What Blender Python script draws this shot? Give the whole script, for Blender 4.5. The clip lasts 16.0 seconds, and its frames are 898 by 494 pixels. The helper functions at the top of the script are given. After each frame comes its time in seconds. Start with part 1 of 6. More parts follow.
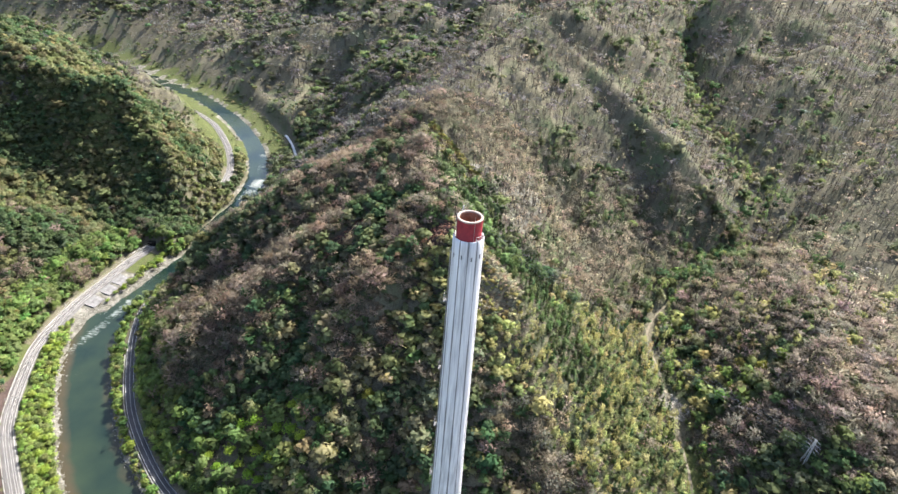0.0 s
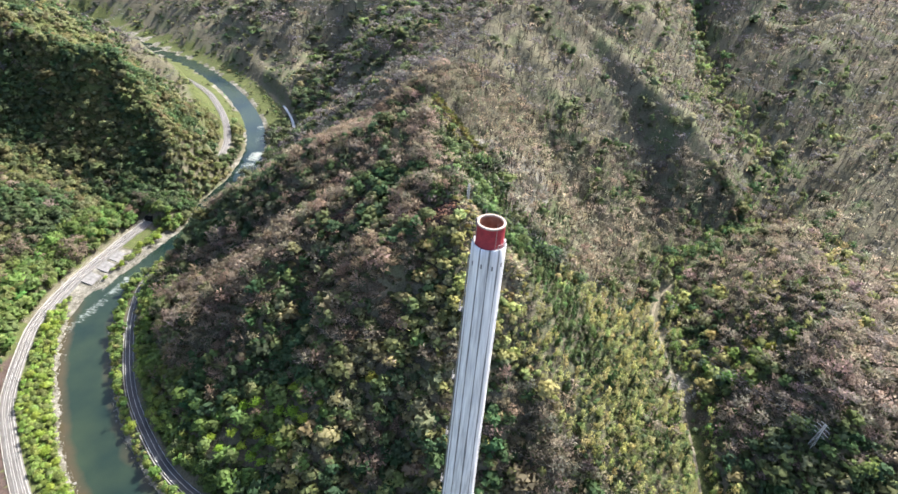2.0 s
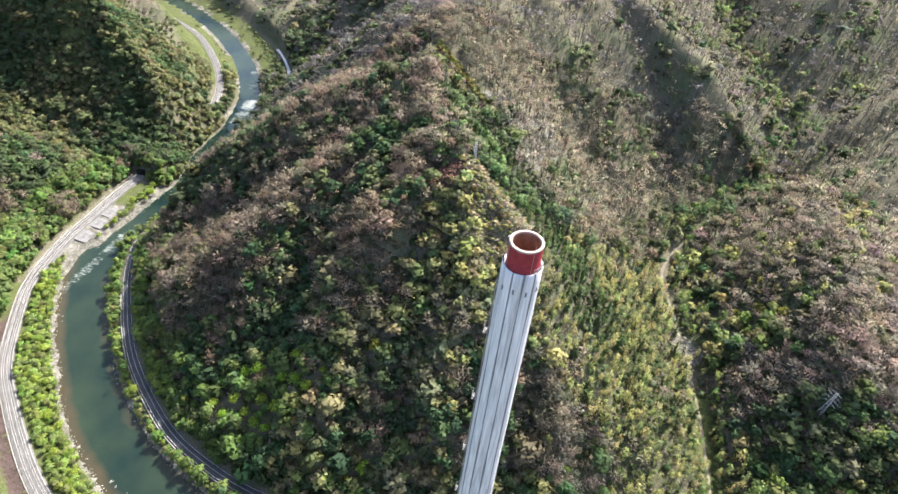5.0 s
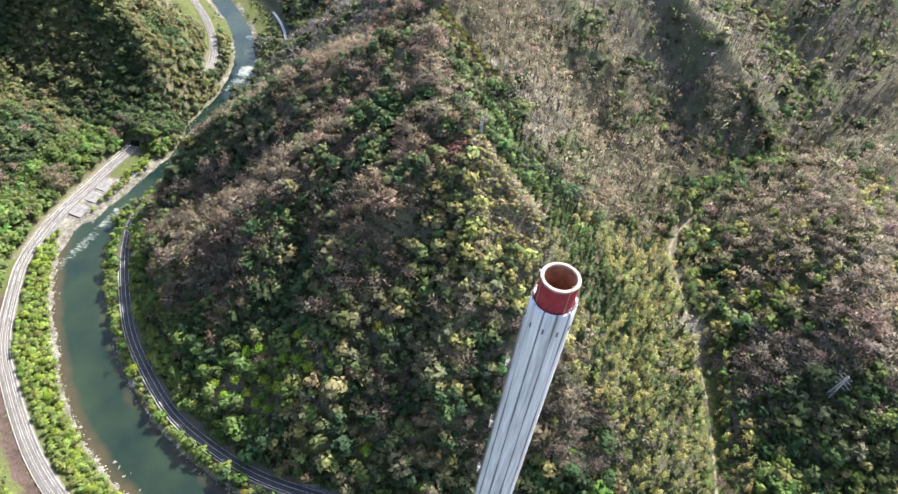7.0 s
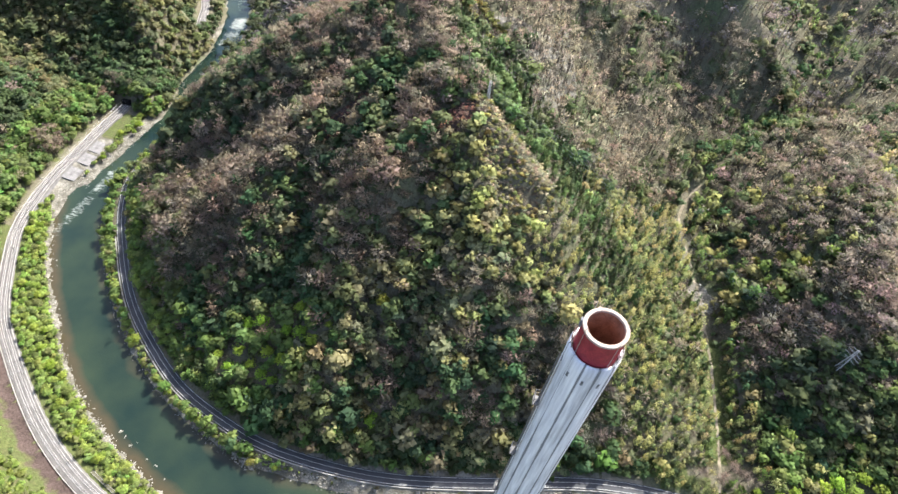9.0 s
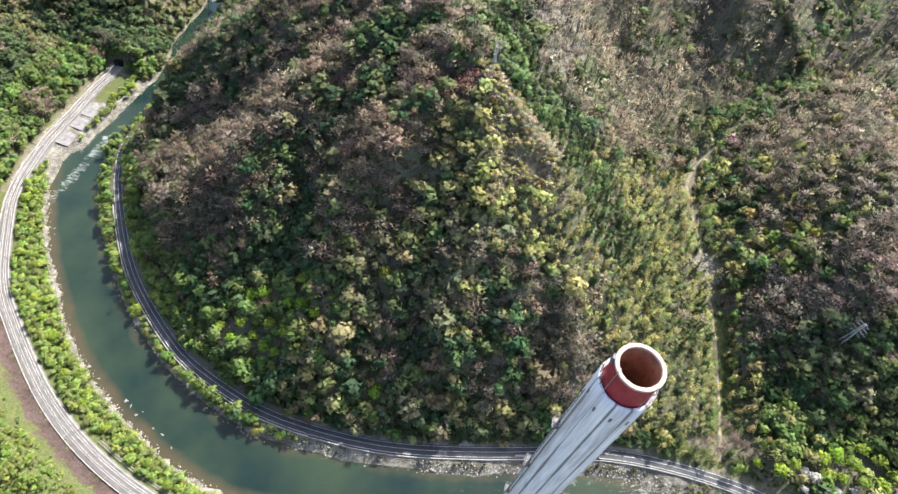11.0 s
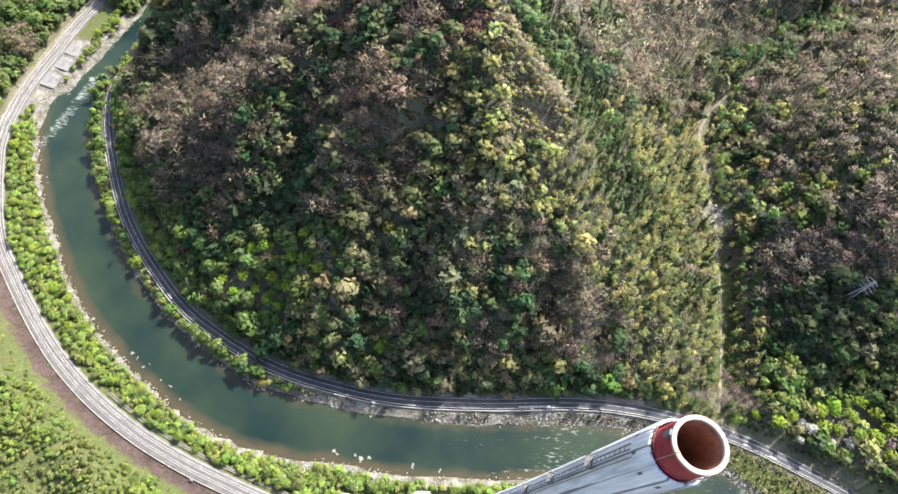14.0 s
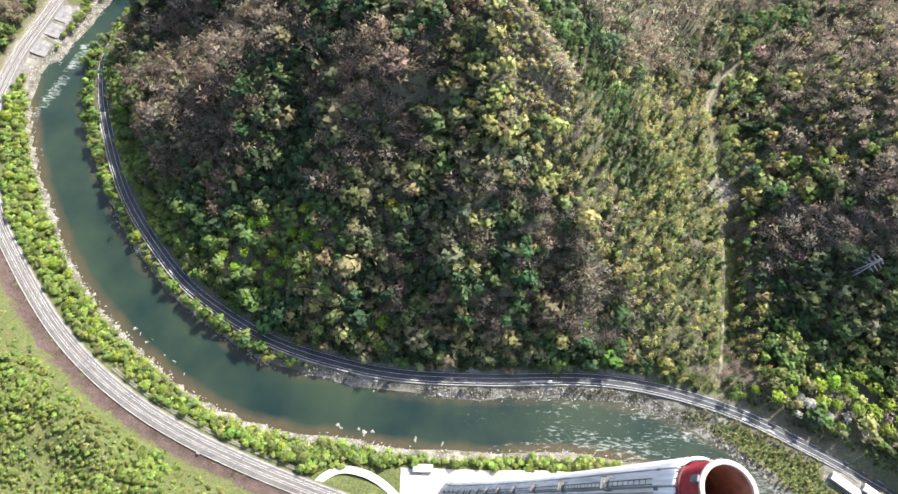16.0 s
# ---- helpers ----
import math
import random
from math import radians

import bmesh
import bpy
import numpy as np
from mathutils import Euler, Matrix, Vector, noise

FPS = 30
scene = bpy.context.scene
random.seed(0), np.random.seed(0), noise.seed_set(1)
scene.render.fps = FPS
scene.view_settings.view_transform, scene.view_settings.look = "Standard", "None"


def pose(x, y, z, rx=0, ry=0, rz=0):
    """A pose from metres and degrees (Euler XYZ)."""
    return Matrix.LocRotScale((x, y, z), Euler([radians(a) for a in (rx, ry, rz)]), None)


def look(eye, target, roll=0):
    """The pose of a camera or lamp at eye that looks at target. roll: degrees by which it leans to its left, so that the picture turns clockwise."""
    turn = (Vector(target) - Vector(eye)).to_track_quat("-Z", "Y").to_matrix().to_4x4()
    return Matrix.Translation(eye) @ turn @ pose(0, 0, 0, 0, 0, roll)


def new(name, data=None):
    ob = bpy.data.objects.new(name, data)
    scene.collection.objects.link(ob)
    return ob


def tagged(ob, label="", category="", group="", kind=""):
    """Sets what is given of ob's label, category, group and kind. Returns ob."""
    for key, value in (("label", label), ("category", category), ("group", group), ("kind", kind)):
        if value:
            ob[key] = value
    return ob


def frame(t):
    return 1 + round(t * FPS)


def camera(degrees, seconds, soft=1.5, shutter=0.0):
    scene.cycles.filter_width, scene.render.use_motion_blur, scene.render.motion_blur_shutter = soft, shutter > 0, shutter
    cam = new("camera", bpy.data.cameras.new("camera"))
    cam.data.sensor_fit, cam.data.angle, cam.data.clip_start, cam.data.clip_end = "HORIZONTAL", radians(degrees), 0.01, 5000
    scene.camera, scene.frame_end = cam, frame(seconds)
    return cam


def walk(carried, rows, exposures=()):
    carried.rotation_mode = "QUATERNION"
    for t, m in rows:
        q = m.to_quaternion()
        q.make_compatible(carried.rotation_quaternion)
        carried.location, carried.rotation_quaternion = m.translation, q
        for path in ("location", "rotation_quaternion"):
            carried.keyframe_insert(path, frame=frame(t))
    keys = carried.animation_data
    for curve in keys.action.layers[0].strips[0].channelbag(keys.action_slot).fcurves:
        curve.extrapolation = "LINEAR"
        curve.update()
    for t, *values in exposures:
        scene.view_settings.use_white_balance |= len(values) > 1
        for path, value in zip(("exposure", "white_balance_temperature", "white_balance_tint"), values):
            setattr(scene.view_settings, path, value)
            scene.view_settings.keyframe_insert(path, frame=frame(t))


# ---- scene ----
cam = camera(79.5, 16.0)
PATH = [
    (0, (1.481, 0.536, 425.632), (1.469, 2.227, 424.563), 3.8),
    (0.5, (0.027, 4.163, 425.529), (0.018, 5.847, 424.45), 3.9),
    (1, (-0.957, 8.065, 425.468), (-0.965, 9.736, 424.369), 4.0),
    (1.5, (-1.693, 12.077, 425.449), (-1.699, 13.729, 424.321), 4.0),
    (2, (-3.332, 16.238, 425.361), (-3.335, 17.866, 424.2), 4.1),
    (2.5, (-4.788, 20.28, 425.347), (-4.787, 21.888, 424.159), 4.2),
    (3, (-5.655, 24.347, 425.324), (-5.652, 25.932, 424.105), 4.2),
    (3.5, (-6.153, 28.228, 425.323), (-6.148, 29.791, 424.076), 4.3),
    (4, (-7.159, 32.178, 425.372), (-7.151, 33.722, 424.1), 4.4),
    (6.5, (-12.675, 53.663, 424.928), (-12.654, 55.097, 423.534), 5.0),
    (7, (-13.658, 57.911, 424.779), (-13.635, 59.323, 423.363), 5.0),
    (7.5, (-14.609, 62.245, 424.704), (-14.585, 63.635, 423.266), 5.1),
    (8, (-15.692, 66.694, 424.613), (-15.666, 68.057, 423.149), 5.2),
    (8.5, (-16.996, 71.035, 424.604), (-16.966, 72.365, 423.111), 5.4),
    (9, (-18.362, 75.397, 424.542), (-18.327, 76.683, 423.011), 5.6),
    (9.2, (-18.77, 76.844, 424.537), (-18.735, 78.118, 422.995), 5.6),
    (11.5, (-21.969, 89.909, 424.017), (-21.922, 91.046, 422.372), 6.4),
    (12, (-22.889, 92.862, 423.964), (-22.839, 93.967, 422.298), 6.6),
    (12.5, (-24.027, 95.841, 423.898), (-23.972, 96.911, 422.21), 6.9),
    (13, (-24.819, 98.619, 423.817), (-24.76, 99.655, 422.107), 7.2),
    (13.5, (-25.744, 101.405, 423.708), (-25.681, 102.406, 421.978), 7.5),
    (14, (-26.374, 104.397, 423.693), (-26.309, 105.361, 421.943), 7.8),
    (14.5, (-26.994, 107.306, 423.638), (-26.926, 108.235, 421.868), 8.1),
    (15, (-27.415, 109.838, 423.586), (-27.346, 110.731, 421.798), 8.4),
    (15.5, (-27.985, 111.746, 423.532), (-27.913, 112.614, 421.732), 8.7),
    (16, (-28.766, 113.147, 423.47), (-28.691, 113.998, 421.662), 8.9),
]
walk(cam, [(t, look(eye, target, roll)) for t, eye, target, roll in PATH])

# ---- world, sun, exposure ----
SUN = Vector((0.462, 0.532, 0.710)).normalized()
world = bpy.data.worlds.new("world")
scene.world = world
world.use_nodes = True
wn = world.node_tree.nodes
sky = wn.new("ShaderNodeTexSky")
sky.sky_type, sky.sun_disc = "NISHITA", False
sky.sun_elevation, sky.sun_rotation = math.asin(SUN.z), math.atan2(SUN.x, SUN.y)
sky.air_density, sky.dust_density, sky.ozone_density, sky.altitude = 0.9, 4.0, 0.6, 400
wn["Background"].inputs["Strength"].default_value = 0.14
world.node_tree.links.new(sky.outputs[0], wn["Background"].inputs["Color"])
sun = new("sun", bpy.data.lights.new("sun", "SUN"))
sun.data.energy, sun.data.angle, sun.data.color = 4.2, radians(0.6), (1.0, 0.965, 0.89)
sun.matrix_world = look(SUN * 900, (0, 0, 0))
scene.view_settings.exposure = 1.85

# ---- materials ----
def mat(name, base, rough=0.8, metal=0.0, spec=0.3):
    m = bpy.data.materials.new(name)
    m.use_nodes = True
    b = m.node_tree.nodes["Principled BSDF"]
    b.inputs["Base Color"].default_value = (*base, 1)
    b.inputs["Roughness"].default_value, b.inputs["Metallic"].default_value = rough, metal
    b.inputs["Specular IOR Level"].default_value = spec
    return m


def noise_mix(m, colors, scale, detail=6, bump=0.0, fine=None, stretch=None):
    """Colour from a large noise through a ramp, with a finer noise for grain and relief."""
    nt = m.node_tree
    n, l = nt.nodes, nt.links
    b = n["Principled BSDF"]
    co = n.new("ShaderNodeTexCoord")
    src = co.outputs["Object"]
    if stretch:
        mp = n.new("ShaderNodeMapping")
        mp.inputs["Scale"].default_value = stretch
        l.new(src, mp.inputs["Vector"])
        src = mp.outputs["Vector"]
    t1, t2 = n.new("ShaderNodeTexNoise"), n.new("ShaderNodeTexNoise")
    t1.inputs["Scale"].default_value, t1.inputs["Detail"].default_value = scale, detail
    t2.inputs["Scale"].default_value, t2.inputs["Detail"].default_value = fine or scale * 14, 4
    l.new(src, t1.inputs["Vector"])
    l.new(src, t2.inputs["Vector"])
    ramp = n.new("ShaderNodeValToRGB")
    e = ramp.color_ramp.elements
    while len(e) < len(colors):
        e.new(0.5)
    for i, c in enumerate(colors):
        e[i].position = 0.3 + 0.4 * i / max(1, len(colors) - 1)
        e[i].color = (*c, 1)
    l.new(t1.outputs["Fac"], ramp.inputs["Fac"])
    mix = n.new("ShaderNodeMix")
    mix.data_type, mix.blend_type = "RGBA", "OVERLAY"
    mix.inputs["Factor"].default_value = 0.55
    l.new(ramp.outputs["Color"], mix.inputs["A"])
    l.new(t2.outputs["Fac"], mix.inputs["B"])
    l.new(mix.outputs["Result"], b.inputs["Base Color"])
    if bump:
        bp = n.new("ShaderNodeBump")
        bp.inputs["Strength"].default_value, bp.inputs["Distance"].default_value = 0.8, bump
        l.new(t2.outputs["Fac"], bp.inputs["Height"])
        l.new(bp.outputs["Normal"], b.inputs["Normal"])
    return m


def tint_mat(name, rough=0.75, spec=0.15, vary=0.22, through_light=0.62):
    """Foliage: each plant's own leaf colour, varied a little from leaf to leaf."""
    m = mat(name, (0.1, 0.1, 0.05), rough, 0, spec)
    nt = m.node_tree
    n, l = nt.nodes, nt.links
    at = n.new("ShaderNodeAttribute")
    at.attribute_name = "tint"
    geo = n.new("ShaderNodeNewGeometry")
    mr = n.new("ShaderNodeMapRange")
    mr.inputs["To Min"].default_value, mr.inputs["To Max"].default_value = 1 - vary, 1 + vary
    l.new(geo.outputs["Random Per Island"], mr.inputs["Value"])
    mul = n.new("ShaderNodeVectorMath")
    mul.operation = "SCALE"
    l.new(at.outputs["Color"], mul.inputs[0])
    l.new(mr.outputs["Result"], mul.inputs["Scale"])
    l.new(mul.outputs["Vector"], n["Principled BSDF"].inputs["Base Color"])
    puff = n.new("ShaderNodeAttribute")
    puff.attribute_name = "puff"
    vt = n.new("ShaderNodeVectorTransform")
    vt.vector_type, vt.convert_from, vt.convert_to = "NORMAL", "OBJECT", "WORLD"
    l.new(puff.outputs["Vector"], vt.inputs["Vector"])
    l.new(vt.outputs["Vector"], n["Principled BSDF"].inputs["Normal"])
    tr = n.new("ShaderNodeBsdfTranslucent")
    l.new(mul.outputs["Vector"], tr.inputs["Color"])
    ms = n.new("ShaderNodeMixShader")
    ms.inputs[0].default_value = through_light
    l.new(n["Principled BSDF"].outputs[0], ms.inputs[1])
    l.new(tr.outputs[0], ms.inputs[2])
    l.new(ms.outputs[0], n["Material Output"].inputs["Surface"])
    return m


M_ROCK = noise_mix(mat("limestone", (0.45, 0.43, 0.38), 0.85, 0, 0.3), [(0.10, 0.095, 0.08), (0.20, 0.19, 0.165), (0.33, 0.315, 0.28)], 0.35, 8, 0.3, 3.0)
M_BALLAST = noise_mix(mat("ballast", (0.4, 0.38, 0.36), 0.95, 0, 0.2), [(0.085, 0.080, 0.078), (0.135, 0.128, 0.124)], 0.15, 8, 0.1, 4.0)
M_SLEEPER = noise_mix(mat("concrete_sleeper", (0.5, 0.49, 0.47), 0.9, 0, 0.2), [(0.15, 0.143, 0.138), (0.23, 0.222, 0.212)], 0.5, 4, 0.0, 5)


def ground_mat():
    """Leaf litter, meadow, bare red soil and gravel, blended by the zones of the sheet with ragged borders."""
    m = mat("mountain_ground", (0.1, 0.08, 0.05), 0.95, 0, 0.1)
    nt = m.node_tree
    n, l = nt.nodes, nt.links
    b = n["Principled BSDF"]
    co = n.new("ShaderNodeTexCoord")
    big, mid, fine = (n.new("ShaderNodeTexNoise") for _ in range(3))
    for t, sc, d in ((big, 0.02, 8), (mid, 0.12, 6), (fine, 0.7, 6)):
        t.inputs["Scale"].default_value, t.inputs["Detail"].default_value = sc, d
        l.new(co.outputs["Object"], t.inputs["Vector"])
    at = n.new("ShaderNodeAttribute")
    at.attribute_name = "zone"
    sep = n.new("ShaderNodeSeparateColor")
    l.new(at.outputs["Color"], sep.inputs["Color"])

    def ramp(src, cols):
        r = n.new("ShaderNodeValToRGB")
        e = r.color_ramp.elements
        while len(e) < len(cols):
            e.new(0.5)
        for i, c in enumerate(cols):
            e[i].position, e[i].color = 0.32 + 0.36 * i / (len(cols) - 1), (*c, 1)
        l.new(src.outputs["Fac"], r.inputs["Fac"])
        return r.outputs["Color"]

    cur = ramp(big, [(0.080, 0.077, 0.050), (0.108, 0.098, 0.070), (0.076, 0.090, 0.048)])
    for ch, src, cols in (("Red", mid, [(0.072, 0.072, 0.034), (0.060, 0.074, 0.027), (0.086, 0.094, 0.036)]),
                          ("Green", mid, [(0.040, 0.029, 0.026), (0.070, 0.051, 0.046)]),
                          ("Blue", mid, [(0.06, 0.056, 0.042), (0.12, 0.113, 0.095), (0.21, 0.20, 0.175)])):
        add = n.new("ShaderNodeMath")
        add.operation = "ADD"
        l.new(sep.outputs[ch], add.inputs[0])
        sub = n.new("ShaderNodeMath")
        sub.operation = "SUBTRACT"
        l.new(mid.outputs["Fac"], sub.inputs[0])
        sub.inputs[1].default_value = 0.5
        l.new(sub.outputs[0], add.inputs[1])
        mr = n.new("ShaderNodeMapRange")
        mr.inputs["From Min"].default_value, mr.inputs["From Max"].default_value = 0.40, 0.60
        l.new(add.outputs[0], mr.inputs["Value"])
        mx = n.new("ShaderNodeMix")
        mx.data_type = "RGBA"
        l.new(mr.outputs["Result"], mx.inputs["Factor"])
        l.new(cur, mx.inputs["A"])
        l.new(ramp(src, cols), mx.inputs["B"])
        cur = mx.outputs["Result"]
    ov = n.new("ShaderNodeMix")
    ov.data_type, ov.blend_type = "RGBA", "OVERLAY"
    ov.inputs["Factor"].default_value = 0.8
    l.new(cur, ov.inputs["A"])
    l.new(fine.outputs["Fac"], ov.inputs["B"])
    l.new(ov.outputs["Result"], b.inputs["Base Color"])
    bp = n.new("ShaderNodeBump")
    bp.inputs["Strength"].default_value, bp.inputs["Distance"].default_value = 1.0, 0.6
    l.new(fine.outputs["Fac"], bp.inputs["Height"])
    l.new(bp.outputs["Normal"], b.inputs["Normal"])
    return m


M_GROUND = ground_mat()
# rail colour set pale to stand in for the glint along the rails
M_RAIL = noise_mix(mat("rail_steel", (0.5, 0.48, 0.46), 0.4, 0.35, 0.5), [(0.40, 0.37, 0.35), (0.62, 0.60, 0.58)], 0.3, 4, 0.0, 4)
M_ASPHALT = noise_mix(mat("asphalt", (0.07, 0.07, 0.075), 0.75, 0, 0.4), [(0.022, 0.024, 0.029), (0.038, 0.041, 0.048)], 0.1, 8, 0.02, 3)
M_PAINT = noise_mix(mat("road_paint", (0.7, 0.7, 0.68), 0.6, 0, 0.3), [(0.32, 0.32, 0.31), (0.50, 0.50, 0.48)], 0.6, 6)
M_CONCRETE = noise_mix(mat("concrete", (0.4, 0.39, 0.37), 0.85, 0, 0.3), [(0.15, 0.147, 0.142), (0.26, 0.255, 0.245)], 0.2, 8, 0.05, 2)
M_STEEL = noise_mix(mat("galvanised_steel", (0.5, 0.5, 0.5), 0.5, 0.6, 0.4), [(0.22, 0.22, 0.23), (0.36, 0.36, 0.36)], 0.8, 4)
M_BARK = noise_mix(mat("bark", (0.14, 0.11, 0.08), 0.95, 0, 0.1), [(0.05, 0.042, 0.035), (0.11, 0.092, 0.078)], 1.5, 4)
M_LEAF = tint_mat("leaves", vary=0.14, through_light=0.5)
M_TWIG = tint_mat("bare_twigs", 0.9, 0.1, 0.16, 0.4)

# ---- numeric helpers ----
def spline(pts, step=8.0):
    """A smooth line through the points, resampled at even steps (any number of coordinates)."""
    p = np.array(pts, float)
    p = np.vstack([2 * p[0] - p[1], p, 2 * p[-1] - p[-2]])
    out = []
    for i in range(1, len(p) - 2):
        a, b, c, d = p[i - 1:i + 3]
        for s in np.linspace(0, 1, 24, endpoint=False):
            out.append(0.5 * (2 * b + (c - a) * s + (2 * a - 5 * b + 4 * c - d) * s * s + (3 * b - a - 3 * c + d) * s ** 3))
    out.append(p[-2])
    out = np.array(out)
    run = np.concatenate([[0], np.cumsum(np.linalg.norm(np.diff(out[:, :2], axis=0), axis=1))])
    at = np.linspace(0, run[-1], max(2, int(run[-1] / step)))
    return np.stack([np.interp(at, run, out[:, k]) for k in range(out.shape[1])], axis=1)


def hashed(ix, iy, seed):
    v = np.sin(ix * 127.1 + iy * 311.7 + seed * 74.7) * 43758.5453
    return v - np.floor(v)


def vnoise(x, y, seed=0):
    ix, iy = np.floor(x), np.floor(y)
    fx, fy = x - ix, y - iy
    fx, fy = fx * fx * (3 - 2 * fx), fy * fy * (3 - 2 * fy)
    a, b = hashed(ix, iy, seed), hashed(ix + 1, iy, seed)
    c, d = hashed(ix, iy + 1, seed), hashed(ix + 1, iy + 1, seed)
    return (a * (1 - fx) + b * fx) * (1 - fy) + (c * (1 - fx) + d * fx) * fy


def fbm(x, y, size, octaves=4, seed=0):
    v, amp, tot = 0, 1.0, 0
    for o in range(octaves):
        v = v + amp * (vnoise(x / size, y / size, seed + o * 13) * 2 - 1)
        tot += amp
        amp *= 0.5
        size *= 0.5
    return v / tot


def sstep(a, b, v):
    u = np.clip((v - a) / (b - a), 0, 1)
    return u * u * (3 - 2 * u)


def dist_to(x, y, line):
    """Distance of many places to a line, and the line's index nearest to each."""
    best = np.full(x.shape, 1e12)
    idx = np.zeros(x.shape, int)
    for i, p in enumerate(line):
        d = (x - p[0]) ** 2 + (y - p[1]) ** 2
        m = d < best
        best[m] = d[m]
        idx[m] = i
    return np.sqrt(best), idx


def seg_dist(x, y, a, b):
    ax, ay, bx, by = *a, *b
    t = np.clip(((x - ax) * (bx - ax) + (y - ay) * (by - ay)) / ((bx - ax) ** 2 + (by - ay) ** 2), 0, 1)
    return np.hypot(x - ax - t * (bx - ax), y - ay - t * (by - ay))


def bump_at(x, y, cx, cy, rx, ry):
    return np.exp(-(((x - cx) / rx) ** 2 + ((y - cy) / ry) ** 2))


# ---- plan: river, railway, road ----
RIVER = spline([(-2100, 2050), (-1500, 1780), (-1050, 1560), (-740, 1345), (-631, 1269), (-514, 1150), (-442, 1056), (-386, 957), (-352, 859), (-345, 781), (-355, 704), (-357, 660), (-353, 620), (-358, 585), (-367, 550), (-377, 515), (-386, 480), (-387, 440), (-362, 380), (-321, 316), (-284, 270), (-228, 222), (-156, 183), (-62, 169), (3, 165), (75, 170), (130, 168), (185, 150), (232, 118), (268, 70), (310, -40), (420, -300), (700, -800)], 8)
RAIL = spline([(-2100, 1960), (-1400, 1640), (-1000, 1450), (-760, 1290), (-640, 1190), (-540, 1105), (-487, 1037), (-437, 953), (-404, 876), (-393, 829), (-388, 786), (-398, 690), (-411, 606), (-420, 566), (-426, 524), (-432, 485), (-433, 450), (-430, 414), (-420, 381), (-391, 316), (-360, 275), (-315, 226), (-276, 193), (-235, 167), (-193, 147), (-149, 131), (-103, 117), (-50, 103), (20, 86), (100, 62), (200, 10), (330, -120), (600, -700)], 6)
ROAD = spline([(-900, 1560), (-560, 1270), (-420, 1130), (-330, 1000), (-290, 880), (-290, 780), (-312, 690), (-322, 600), (-347, 525), (-354, 484), (-346, 449), (-333, 416), (-306, 363), (-283, 327), (-251, 290), (-218, 259), (-181, 236), (-142, 218), (-96, 206), (-43, 199), (23, 200), (91, 205), (136, 204), (181, 197), (224, 185), (265, 167), (305, 147), (345, 120), (420, 40), (600, -300)], 5)
RAIL_Z, ROAD_Z = 8.0, 7.0

# ---- plan: valleys and crests of the hills, as lines of x, y, height ----
VALLEYS = [np.column_stack([RIVER[:, :2], np.zeros(len(RIVER))])] + [spline(v, 14) for v in (
    [(205, 185, 1), (216, 240, 5), (226, 310, 9), (229, 380, 13), (240, 440, 22), (258, 500, 34), (285, 550, 44), (340, 595, 50), (400, 625, 57), (432, 690, 84), (430, 779, 110), (420, 870, 130), (412, 960, 150), (416, 1103, 188), (430, 1300, 250)],
    [(432, 690, 84), (500, 735, 112), (590, 793, 142), (669, 846, 188), (800, 940, 240)],
    [(-322, 890, 3), (-260, 892, 26), (-170, 905, 62), (-80, 950, 105), (-10, 1020, 150), (60, 1110, 205)],
    [(-1050, 1590, 5), (-800, 1640, 60), (-600, 1750, 130)],
    [(-430, 596, 8), (-480, 618, 17), (-540, 640, 32), (-600, 662, 54), (-690, 690, 95), (-780, 720, 140)],
    [(246, 490, 31), (246, 560, 56), (248, 620, 82), (246, 680, 124), (210, 740, 176), (170, 795, 220)],
    [(-228, 258, 6), (-192, 282, 22), (-160, 310, 44), (-136, 348, 68), (-118, 396, 118), (-82, 442, 160)],
    [(232, 400, 14), (170, 440, 68), (110, 480, 120), (60, 520, 168)],
    [(-260, 120, 12), (-420, 60, 60), (-560, 0, 110)],
    [(268, 170, 5), (380, 190, 30), (520, 260, 90), (650, 300, 140)],
    [(-330, 450, 8), (-250, 452, 56), (-170, 462, 112), (-100, 488, 160)],
)]
